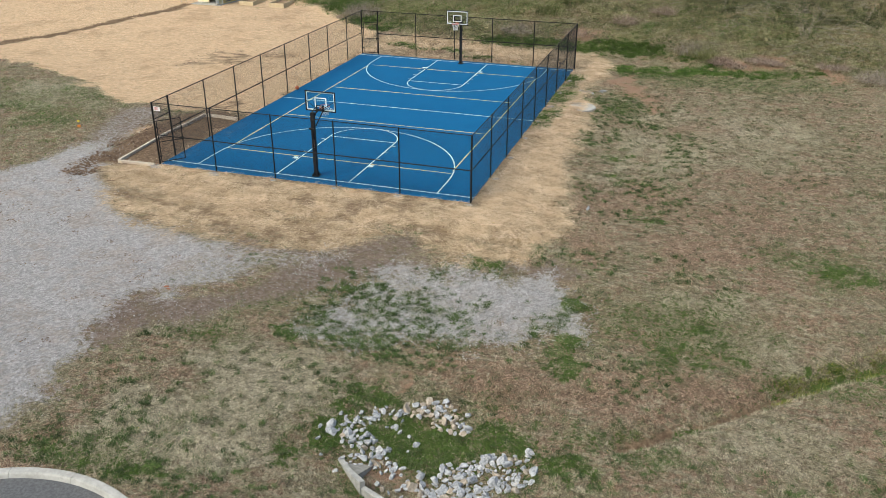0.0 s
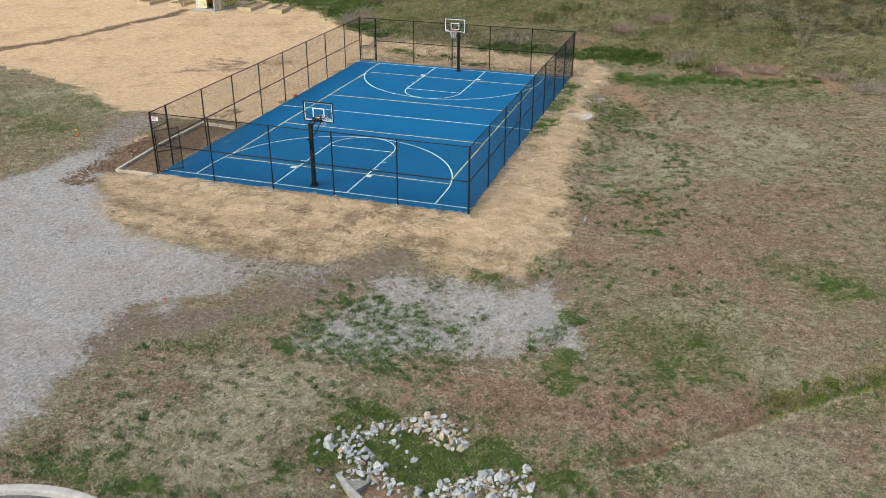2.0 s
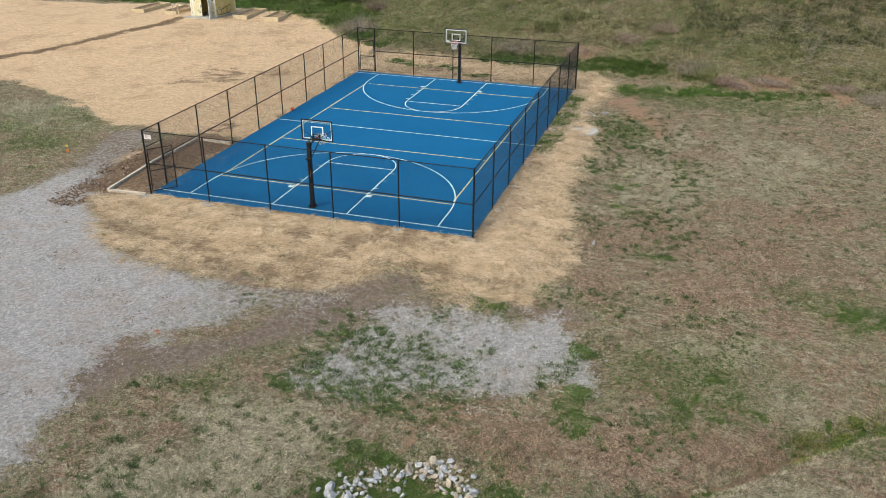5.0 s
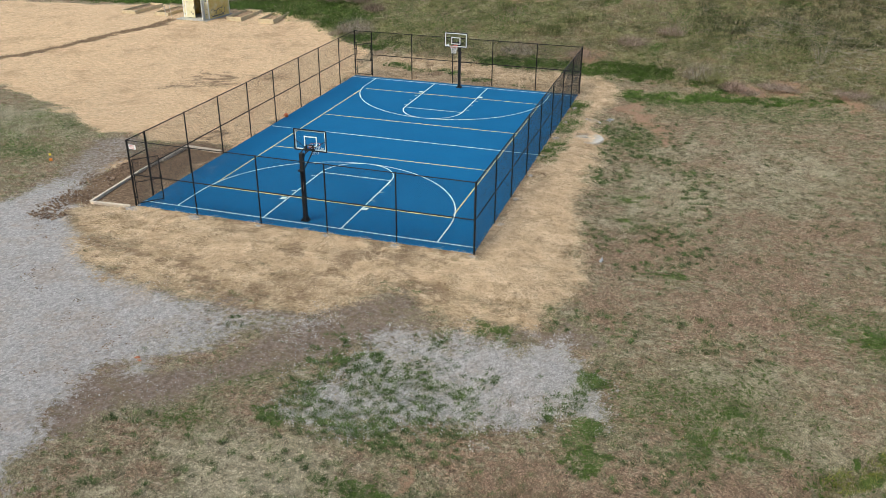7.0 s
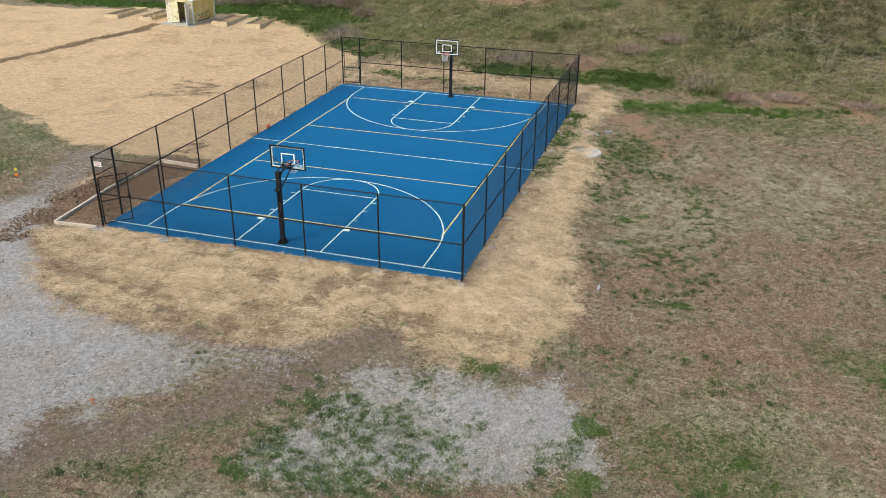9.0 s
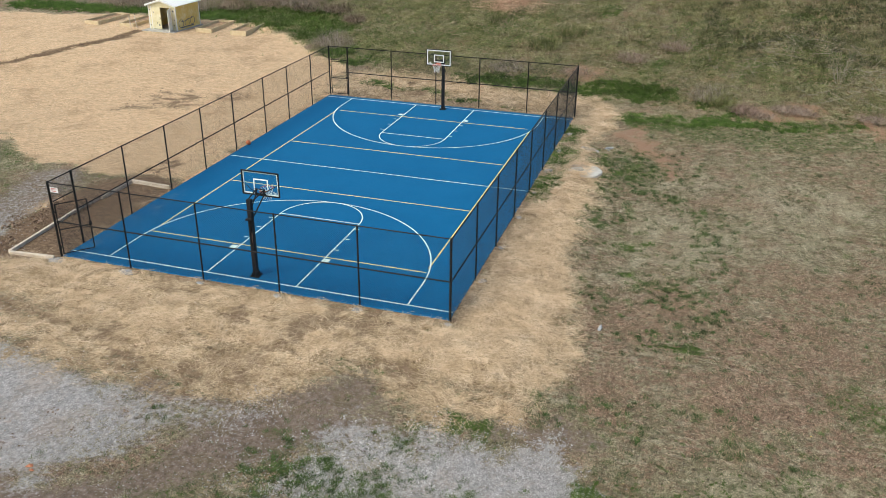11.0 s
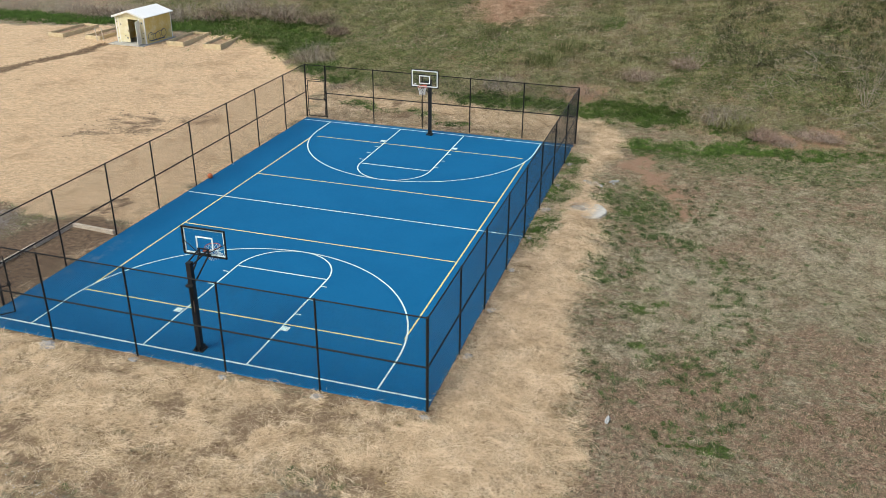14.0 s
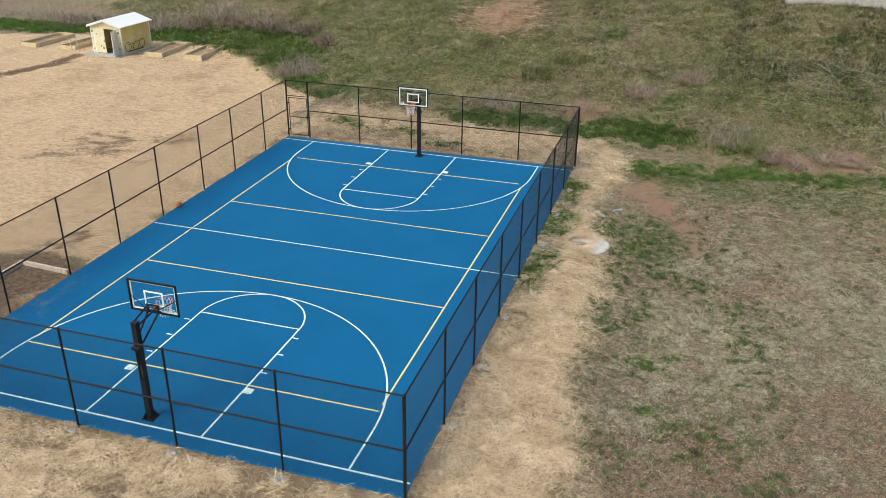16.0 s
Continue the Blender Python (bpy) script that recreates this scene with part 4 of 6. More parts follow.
gate(pose(-7.52, -12.04, 0.02, 0, 0, 50), 1.1, "black chain-link gate standing open over the court corner")
gate(pose(-7.5, 12.27, 0.0), 1.02, "closed black chain-link gate at the hillside end")

sign = empty("fence_sign", pose(-7.47, -12.15, 2.6), label="small white metal notice with red print on the fence", category="sign")
part("plate", box(bmesh.new(), 0, 0.34, -0.006, 0.0, 0, 0.2, 0.002), M_SIGN, sign)
for i, (a, b) in enumerate(((0.05, 0.29), (0.05, 0.24), (0.05, 0.27))):
    part("print_bar", box(bmesh.new(), a, b, -0.009, -0.0065, 0.14 - 0.05 * i, 0.165 - 0.05 * i), M_INK, sign)


# ---------------------------------------------------------------- basketball hoops
def hoop(m, label):
    """Pole at the origin, board towards +y."""
    h = empty("basketball_hoop", m, label=label, category="basketball hoop", group="court hoops")
    pole = part("pole", box(bmesh.new(), -0.08, 0.08, -0.08, 0.08, 0.02, 2.92, 0.014), M_PAD, h)
    part("pole_cap", box(bmesh.new(), -0.086, 0.086, -0.086, 0.086, 2.92, 2.95, 0.01), M_BLACK, pole)
    part("pole_label", box(bmesh.new(), -0.05, 0.05, -0.088, -0.081, 1.35, 1.72), M_LABEL, pole)
    part("base_plate", box(bmesh.new(), -0.17, 0.17, -0.17, 0.17, 0.0, 0.03, 0.006), M_BLACK, h)
    for sx in (-0.13, 0.13):
        for sy in (-0.13, 0.13):
            part("anchor_bolt", rod(bmesh.new(), (sx, sy, 0.03), (sx, sy, 0.08), 0.016, 6), M_BLACK, h)
        part("gusset", box(bmesh.new(), sx * 0.6 - 0.006, sx * 0.6 + 0.006, -0.16, 0.16, 0.03, 0.16, 0.002), M_BLACK, h)
    by, z0, z1, hw = 0.86, 2.76, 3.67, 0.73
    for sx in (-0.1, 0.1):
        part("upper_arm", rod(bmesh.new(), (sx, 0.02, 2.88), (sx * 1.5, by - 0.06, 3.01), 0.024, 8), M_BLACK, h)
        part("lower_arm", rod(bmesh.new(), (sx, 0.06, 2.32), (sx * 1.6, by - 0.06, 2.86), 0.026, 8), M_BLACK, h)
        part("side_brace", rod(bmesh.new(), (sx * 1.4, by - 0.14, 2.90), (sx * 7.0, by - 0.05, 3.24), 0.013, 6), M_BLACK, h)
    br = bmesh.new()
    for a, b, c, d in ((-0.22, 0.22, 2.83, 2.88), (-0.2, 0.2, 3.01, 3.04), (-0.17, -0.13, 2.88, 3.01), (0.13, 0.17, 2.88, 3.01)):
        box(br, a, b, by - 0.1, by - 0.06, c, d)
    part("bracket", br, M_BLACK, h)
    part("height_jack", rod(bmesh.new(), (0.0, -0.11, 1.25), (0.0, -0.13, 2.25), 0.03, 8), M_BLACK, h)
    part("jack_handle", rod(bmesh.new(), (0.02, -0.13, 1.3), (0.13, -0.16, 1.22), 0.014, 6), M_BLACK, h)
    part("jack_lug", box(bmesh.new(), -0.12, 0.12, -0.18, -0.06, 2.2, 2.27, 0.01), M_BLACK, h)
    board = part("backboard", box(bmesh.new(), -hw + 0.03, hw - 0.03, by - 0.006, by + 0.006, z0 + 0.03, z1 - 0.03), M_GLASS, h, "clear backboard pane")
    board.visible_shadow = False
    rim_bm = bmesh.new()
    for a, b, c, d in ((-hw, hw, z0, z0 + 0.035), (-hw, hw, z1 - 0.035, z1), (-hw, -hw + 0.035, z0, z1), (hw - 0.035, hw, z0, z1)):
        box(rim_bm, a, b, by - 0.04, by + 0.012, c, d)
    part("board_frame", rim_bm, M_BLACK, board)
    wh = bmesh.new()
    e = 0.037
    for a, b, c, d in ((-hw + e, hw - e, z0 + e, z0 + e + 0.05), (-hw + e, hw - e, z1 - e - 0.05, z1 - e), (-hw + e, -hw + e + 0.05, z0 + e + 0.05, z1 - e - 0.05), (hw - e - 0.05, hw - e, z0 + e + 0.05, z1 - e - 0.05)):
        box(wh, a, b, by + 0.008, by + 0.013, c, d)
    part("border_stripe", wh, M_BOARDWHITE, board)
    sq = bmesh.new()
    for a, b, c, d in ((-0.29, 0.29, 2.95, 3.0), (-0.29, 0.29, 3.33, 3.38), (-0.29, -0.24, 3.0, 3.33), (0.24, 0.29, 3.0, 3.33)):
        box(sq, a, b, by + 0.008, by + 0.013, c, d)
    part("target_square", sq, M_BOARDWHITE, board)
    mk = bmesh.new()
    box(mk, 0.42, 0.62, by + 0.008, by + 0.012, 2.86, 2.88)
    box(mk, 0.46, 0.52, by + 0.008, by + 0.012, 2.90, 2.95)
    box(mk, 0.54, 0.59, by + 0.008, by + 0.012, 2.90, 2.93)
    part("maker_mark", mk, M_BOARDWHITE, board)
    rim = part("rim", ring(bmesh.new(), (0, by + 0.4, 2.895), 0.229, 0.011, 28, 6), M_RIM, h, smooth=True)
    part("rim_plate", box(bmesh.new(), -0.11, 0.11, by + 0.014, by + 0.18, 2.87, 2.905, 0.006), M_RIM, rim)
    net = bmesh.new()
    levels = [(0.225, 2.88), (0.2, 2.785), (0.165, 2.685), (0.145, 2.585), (0.15, 2.485)]
    for j in range(len(levels) - 1):
        (ra, za), (rb, zb) = levels[j], levels[j + 1]
        for i in range(12):
            a0 = math.pi * 2 * (i + 0.5 * (j % 2)) / 12
            for s in (-1, 1):
                a1 = a0 + s * math.pi / 12
                rod(net, (ra * math.cos(a0), by + 0.4 + ra * math.sin(a0), za), (rb * math.cos(a1), by + 0.4 + rb * math.sin(a1), zb), 0.0065, 4)
    part("net", net, M_NET, rim)
    return h


hoop(pose(0.06, -11.22, 0.0), "tall black-poled basketball hoop with clear backboard by the straw-mulched end")
hoop(pose(0.02, 11.25, 0.0, 0, 0, 180), "tall black-poled basketball hoop with clear backboard at the hillside end")

ball_bm = bmesh.new()
bmesh.ops.create_uvsphere(ball_bm, u_segments=24, v_segments=16, radius=0.121)
ball = empty("basketball", pose(-7.48, 1.75, 0.122, 20, 35, 0), label="orange basketball lying against the garden-side fence", category="ball")
part("cover", ball_bm, M_BALL, ball, smooth=True)
seam = bmesh.new()
for e in ((0, 0, 0), (90, 0, 0), (0, 90, 0)):
    ring(seam, (0, 0, 0), 0.1205, 0.0025, 24, 4, tilt=Euler([radians(v) for v in e]).to_matrix())
part("seam", seam, M_BLACK, ball)


# ---------------------------------------------------------------- timber edging, stones and drain by the court
def board_between(name, a, b, w, h, mat, label, category, over=0.0, group=""):
    ax, ay = a
    bx, by = b
    za, zb = max(ground_z(ax, ay), -0.2), max(ground_z(bx, by), -0.2)
    L = math.hypot(bx - ax, by - ay)
    bm = box(bmesh.new(), 0, L, -w / 2, w / 2, -0.06, h, 0.012)
    for v in bm.verts:
        v.co.z += (zb - za) * v.co.x / L
    ob = part(name, bm, mat, None, label, pose(ax, ay, za + over, 0, 0, math.degrees(math.atan2(by - ay, bx - ax))))
    return tagged(ob, category=category, group=group)


edge_label = "weathered grey-brown landscape timber edging the soil bed by the court"
board_between("edging_timber", (-7.72, -12.35), (-9.5, -12.62), 0.11, 0.12, M_GREYWOOD, edge_label, "timber", group="bed edging")
board_between("edging_timber", (-9.55, -12.55), (-9.86, -8.9), 0.11, 0.12, M_GREYWOOD, edge_label, "timber", group="bed edging")
board_between("edging_timber", (-9.87, -8.95), (-9.9, -6.7), 0.11, 0.13, M_GREYWOOD, edge_label, "timber", group="bed edging")
board_between("edging_timber", (-9.78, -6.9), (-9.8, -4.75), 0.11, 0.17, M_GREYWOOD, edge_label, "timber", group="bed edging")
board_between("edging_timber", (-9.9, -4.75), (-7.75, -4.85), 0.11, 0.17, M_GREYWOOD, edge_label, "timber", group="bed edging")


def rough_stone_mesh(seed, squash=(1, 1, 1), points=15):
    """An angular stone about 1 across: the hull of a few points, its edges knocked off."""
    g = random.Random(seed)
    bm = bmesh.new()
    for _ in range(points):
        d = Vector((g.gauss(0, 1), g.gauss(0, 1), g.gauss(0, 1))).normalized() * g.uniform(0.40, 0.54)
        bm.verts.new((d.x * squash[0], d.y * squash[1], d.z * squash[2]))
    r = bmesh.ops.convex_hull(bm, input=bm.verts)
    bmesh.ops.delete(bm, geom=[e for e in r["geom_interior"] if isinstance(e, bmesh.types.BMVert)], context="VERTS")
    bmesh.ops.dissolve_limit(bm, angle_limit=radians(14), verts=bm.verts, edges=bm.edges)
    bmesh.ops.bevel(bm, geom=list(bm.edges), offset=0.014, segments=1, affect="EDGES")
    me = bpy.data.meshes.new("rock")
    bm.to_mesh(me)
    bm.free()
    return me


ROCKS = [rough_stone_mesh(i, (1.2, 0.8 + 0.06 * (i % 3), 0.62 + 0.07 * (i % 4))) for i in range(12)]
ROCKS_TAN = [m.copy() for m in ROCKS[:4]]


def rock(x, y, size, rng, tan=False, label="", lift=0.0):
    me = rng.choice(ROCKS_TAN if tan else ROCKS)
    m = pose(x, y, ground_z(x, y) + size * 0.17 + lift, rng.uniform(-40, 40), rng.uniform(-40, 40), rng.uniform(0, 360))
    ob = shared("rock", me, M_ROCKTAN if tan else M_ROCK, None, label, m @ Matrix.Scale(size, 4))
    return tagged(ob, category="rock", group="riprap rocks")


rng = random.Random(4)
piles = [  # from, to, spread, how many, share of stained ones
    ((7.75, -26.75), (8.25, -25.95), 0.22, 13, 0.0),
    ((8.2, -26.0), (8.95, -25.3), 0.22, 14, 0.05),
    ((9.2, -25.2), (10.35, -24.6), 0.20, 20, 0.35),
    ((10.1, -24.75), (10.95, -25.1), 0.28, 26, 0.55),
    ((10.95, -25.05), (11.35, -25.35), 0.14, 6, 0.2),
    ((8.2, -26.2), (8.75, -26.75), 0.2, 12, 0.05),
    ((8.7, -26.6), (9.1, -27.2), 0.35, 26, 0.05),
    ((9.2, -26.9), (9.9, -27.25), 0.25, 14, 0.1),
    ((11.1, -27.5), (12.4, -26.8), 0.42, 42, 0.15),
    ((11.6, -26.9), (12.6, -26.4), 0.22, 22, 0.1),
    ((12.4, -27.4), (13.1, -26.9), 0.36, 30, 0.1),
    ((11.4, -28.1), (12.8, -27.9), 0.4, 34, 0.1),
    ((12.9, -26.3), (13.4, -25.9), 0.14, 7, 0.1),
    ((10.1, -28.0), (11.0, -27.7), 0.3, 12, 0.3)]
placed = []
for (ax, ay), (bx, by), spread, count, share in piles:
    for _ in range(round(count * 1.25)):
        for _try in range(14):
            t = rng.random()
            x, y = ax + (bx - ax) * t + max(-1.5, min(1.5, rng.gauss(0, 0.8))) * spread, ay + (by - ay) * t + max(-1.5, min(1.5, rng.gauss(0, 0.8))) * spread
            size = rng.choice((0.12, 0.14, 0.17, 0.2, 0.23, 0.27, 0.31)) * rng.uniform(0.85, 1.15)
            clash = min((math.hypot(x - px, y - py) - 0.29 * (size + ps) for px, py, ps in placed), default=1)
            if clash > 0:
                break
        tan = rng.random() < share
        placed.append((x, y, size))
        rock(x, y, size, rng, tan, "tan-stained angular rock on the grassy drain bank" if tan else "pale grey angular limestone rock on the grassy drain bank", 0.0 if clash > 0 else 0.09)
for x, y, s in ((9.45, -25.75, 0.2), (9.6, -25.85, 0.18), (9.9, -25.9, 0.14), (10.2, -26.15, 0.22), (10.05, -26.45, 0.12), (10.6, -27.1, 0.13), (9.2, -25.8, 0.16), (9.35, -25.75, 0.14), (8.6, -28.0, 0.2), (8.0, -27.6, 0.16), (7.5, -26.6, 0.16)):
    rock(x, y, s, rng, False, "small pale stone half sunk in green grass")
rock(12.28, -10.6, 0.27, rng, False, "lone pale stone lying on the brown lawn")
for x, y, s, t in ((10.12, 7.45, 0.30, 0), (10.32, 7.55, 0.26, 0), (10.22, 7.25, 0.16, 0), (9.15, 6.85, 0.34, 1), (9.5, 6.75, 0.38, 1), (9.35, 6.55, 0.24, 1), (9.75, 6.7, 0.2, 0), (8.95, 7.0, 0.22, 0)):
    rock(x, y, s, rng, bool(t), "broken concrete lump beside the straw-covered drain", -0.02)

# concrete drain collar, its open pit off centre and its far side under straw
dz = ground_z(9.9, 3.7)
drain = empty("drain_collar", pose(9.46, 3.58, dz, 0, -1.2, 0), label="round concrete drain collar half buried under straw", category="drain")
bm = bmesh.new()
seg = 28
rows = []
for r, z, push in ((0.34, -0.34, -0.24), (0.34, 0.05, -0.24), (0.86, 0.06, 0), (0.93, 0.03, 0), (0.95, -0.3, 0)):
    rows.append([bm.verts.new((push + r * math.cos(6.2832 * i / seg) * (1 + 0.03 * math.sin(i * 2.1)), r * math.sin(6.2832 * i / seg), z)) for i in range(seg)])
for p, q in zip(rows, rows[1:]):
    for i in range(seg):
        bm.faces.new((p[i], p[(i + 1) % seg], q[(i + 1) % seg], q[i]))
part("collar", bm, M_COLLAR, drain)
bm = bmesh.new()
bmesh.ops.create_circle(bm, cap_ends=True, segments=20, radius=0.35, matrix=Matrix.Translation((-0.24, 0, -0.15)))
part("pit_floor", bm, M_PIT, drain)
rs = random.Random(8)
for _ in range(14):
    bm = bmesh.new()
    a, r = rs.uniform(0, 6.28), rs.uniform(0, 0.4)
    p = Vector((-0.24 + r * math.cos(a), r * math.sin(a), rs.uniform(-0.02, 0.07)))
    q = p + Vector((rs.uniform(-0.45, 0.35), rs.uniform(-0.3, 0.3), rs.uniform(0.0, 0.08)))
    rod(bm, p, q, rs.uniform(0.008, 0.02), 5)
    part("stick", bm, M_GREYWOOD, drain)

# ---------------------------------------------------------------- storm-drain wing wall
wz = ground_z(9.4, -27.9)
wing = empty("drain_headwall", pose(9.62, -28.55, wz, 0, 0, 136), label="grey concrete wing wall of a storm drain outlet among rocks", category="headwall")
bm = bmesh.new()
L = 1.55
prof = [(0, -0.3, 0), (L, -0.3, 0), (L, 0.14, 0), (0.9, 0.22, 0), (0, 0.52, 0)]
lo = [bm.verts.new((x, -0.07, z)) for x, z, _ in prof]
hi = [bm.verts.new((x, 0.07, z)) for x, z, _ in prof]
bm.faces.new(lo)
bm.faces.new(hi[::-1])
for i in range(5):
    bm.faces.new((lo[i], hi[i], hi[(i + 1) % 5], lo[(i + 1) % 5]))
bmesh.ops.recalc_face_normals(bm, faces=bm.faces)
part("wing_wall", bm, M_CONC, wing)
part("cross_wall", box(bmesh.new(), 0.02, 1.5, -0.07, 0.07, -0.3, 0.36, 0.015), M_CONC, wing, m=pose(0, 0, 0, 0, 0, -158))
bm = bmesh.new()
flank = [bm.verts.new(p) for p in ((1.3, -0.072, 0.12), (0.55, -0.072, 0.28), (1.0, -0.72, 0.02), (1.3, -0.072, -0.3), (0.55, -0.072, -0.3), (1.0, -0.72, -0.3))]
for f in ((0, 1, 2), (0, 2, 5, 3), (1, 4, 5, 2), (0, 3, 4, 1)):
    bm.faces.new([flank[i] for i in f])
bmesh.ops.recalc_face_normals(bm, faces=bm.faces)
# the flank has a darker concrete colour than the wing wall
part("flank", bm, M_DULL, wing)
part("apron", box(bmesh.new(), 0.0, 0.7, -1.2, -0.11, -0.3, -0.17, 0.01), M_CONC, wing)

# ---------------------------------------------------------------- kerb and street end
cx, cy = KERB_C
prof = [(0.0, -0.3), (0.0, 0.0), (-0.02, 0.012), (-0.2, 0.012), (-0.235, -0.02), (-0.27, -0.13), (-0.27, -0.3)]
pieces = []
for j in range(10):
    a0, a1 = 200 - 22 * j, 200 - 22 * (j + 1) + 0.15
    b = bmesh.new()
    rows = []
    for i in range(7):
        a = radians(a0 + (a1 - a0) * i / 6)
        rows.append([b.verts.new((cx + (KERB_R + dr) * math.cos(a), cy + (KERB_R + dr) * math.sin(a), KERB_Z + dz_)) for dr, dz_ in prof])
    for p, q in zip(rows, rows[1:]):
        for i in range(len(prof) - 1):
            b.faces.new((p[i], p[i + 1], q[i + 1], q[i]))
    b.faces.new(rows[0])
    b.faces.new(rows[-1][::-1])
    bmesh.ops.recalc_face_normals(b, faces=b.faces)
    pieces.append(b)
kerb = empty("kerb", pose(0, 0, 0), label="curved pale concrete kerb round the street end", category="kerb", kind="structure")
for b in pieces:
    part("kerb_stone", b, M_KERB, kerb)
bm = bmesh.new()
bmesh.ops.create_circle(bm, cap_ends=True, segments=64, radius=KERB_R - 0.2, matrix=Matrix.Translation((cx, cy, KERB_Z - 0.125)))
box(bm, cx - 4.3, cx + 4.3, cy - 40, cy - 1.2, KERB_Z - 0.3, KERB_Z - 0.13)
road = tagged(part("road", bm, M_ASPH), "grey asphalt street end with scattered grit", "road", kind="structure")


# ---------------------------------------------------------------- garden shed and raised beds
def shed():
    z = ground_z(-26.0, 23.5)
    s = empty("garden_shed", pose(-27.25, 22.05, z, 0, 0, -3), label="small yellow-painted garden shed with white roof and one door ajar", category="shed")
    W, D, H, R, t = 2.5, 3.0, 1.92, 2.3, 0.06
    part("floor_slab", box(bmesh.new(), -0.25, W + 0.2, -0.75, D + 0.05, -0.2, 0.06, 0.01), M_CONC, s)

    def gable(y0, y1):
        b = bmesh.new()
        pts = [(0, 0.06), (0.32, 0.06), (0.32, 1.72), (2.04, 1.72), (2.04, 0.06), (W, 0.06), (W, H), (W / 2, R), (0, H)]
        return b, pts, y0, y1

    def slab(b, pts, y0, y1):
        lo_, hi_ = [b.verts.new((x, y0, zz)) for x, zz in pts], [b.verts.new((x, y1, zz)) for x, zz in pts]
        b.faces.new(lo_)
        b.faces.new(hi_[::-1])
        for i in range(len(pts)):
            b.faces.new((lo_[i], hi_[i], hi_[(i + 1) % len(pts)], lo_[(i + 1) % len(pts)]))
        bmesh.ops.recalc_face_normals(b, faces=b.faces)
        bmesh.ops.triangulate(b, faces=[f for f in b.faces if len(f.verts) > 4])
        return b
    front = part("front_wall", slab(*gable(0, t)), M_SHEDPALE, s)
    part("rear_wall", slab(bmesh.new(), [(0, 0.06), (W, 0.06), (W, H), (W / 2, R), (0, H)], D - t, D), M_SHED, s)
    part("side_wall", box(bmesh.new(), 0, t, t + 0.002, D - t - 0.002, 0.06, H), M_SHED, s)
    side = part("side_wall", box(bmesh.new(), W - t, W, t + 0.002, D - t - 0.002, 0.06, H), M_SHED, s)
    for x, y in ((-0.01, -0.012), (W - 0.07, -0.012), (W - 0.07, D - 0.07)):
        part("corner_trim", box(bmesh.new(), x, x + 0.08, y, y + 0.08, 0.05, H - 0.02, 0.006), M_SHEDWHITE, s)
    for sx in (0, 1):
        b = bmesh.new()
        x0, x1 = (-0.16, W / 2) if sx == 0 else (W + 0.16, W / 2)
        zl = H - 0.16 * (R - H) / (W / 2)
        pts = [(x0, zl), (x1, R), (x1, R + 0.05), (x0, zl + 0.05)]
        part("roof_slope", slab(b, pts, -0.16, D + 0.16), M_ROOF, s)
    for sx in (0, 1):
        b = bmesh.new()
        x0 = -0.16 if sx == 0 else W + 0.16
        zl = H - 0.16 * (R - H) / (W / 2)
        part("barge_board", slab(b, [(x0, zl - 0.09), (W / 2, R - 0.09), (W / 2, R - 0.003), (x0, zl - 0.003)], -0.17, -0.145), M_SHEDWHITE, s)
    d1 = part("door", box(bmesh.new(), 0.33, 1.14, -0.05, -0.008, 0.1, 1.72, 0.006), M_SHEDPALE, s, "closed faded yellow door leaf")
    part("door_frame", box(bmesh.new(), 0.25, 0.325, -0.03, -0.002, 0.06, 1.79, 0.004), M_SHEDWHITE, s)
    part("door_frame", box(bmesh.new(), 2.042, 2.11, -0.03, -0.002, 0.06, 1.79, 0.004), M_SHEDWHITE, s)
    part("door_handle", box(bmesh.new(), 1.06, 1.10, -0.075, -0.052, 0.85, 1.0, 0.004), M_BLACK, d1)
    d2 = part("door", box(bmesh.new(), -0.84, 0.0, -0.042, 0.0, 0.1, 1.72, 0.006), M_SHEDWHITE, s, "white-backed door leaf standing open", m=pose(2.04, -0.06, 0, 0, 0, 114))
    for z0 in (0.16, 0.95):
        b = bmesh.new()
        for a, c, e, f in ((-0.8, -0.06, z0, z0 + 0.05), (-0.8, -0.06, z0 + 0.6, z0 + 0.65), (-0.8, -0.75, z0 + 0.05, z0 + 0.6), (-0.11, -0.06, z0 + 0.05, z0 + 0.6)):
            box(b, a, c, 0.002, 0.014, e, f)
        part("door_batten", b, M_SHEDWHITE, d2)
    # painted decoration
    turn = Euler((radians(90), 0, radians(90))).to_matrix()
    for y, zz, r in ((0.55, 0.5, 0.3), (1.3, 0.45, 0.27), (2.0, 0.55, 0.28)):
        part("painted_wheel", ring(bmesh.new(), (W + 0.006, y, zz), r, 0.022, 18, 4, tilt=turn), M_MURAL, side, "dark painted wheel")
    for y0, y1, z0, z1 in ((0.5, 2.1, 0.16, 0.24), (0.55, 1.3, 0.62, 0.66), (1.3, 2.0, 0.72, 0.76)):
        part("painted_stem", box(bmesh.new(), W + 0.002, W + 0.008, y0, y1, z0, z1), M_MURAL, side, "dark painted stem")
    for x, zz, q in ((0.08, 0.3, 0.1), (0.06, 1.45, 0.12), (2.2, 1.45, 0.15), (2.2, 0.4, 0.1), (2.3, 0.8, 0.08), (0.08, 1.0, 0.08)):
        part("painted_motif", box(bmesh.new(), x, x + q, -0.005, -0.001, zz, zz + q * 0.8), M_MURAL, front, "small dark painted motif")
    for x, zz, q in ((0.9, 0.35, 0.12), (0.75, 0.5, 0.08), (0.45, 1.3, 0.08)):
        part("painted_motif", box(bmesh.new(), x, x + q, -0.056, -0.0515, zz, zz + q), M_MURAL, d1, "small dark painted motif")
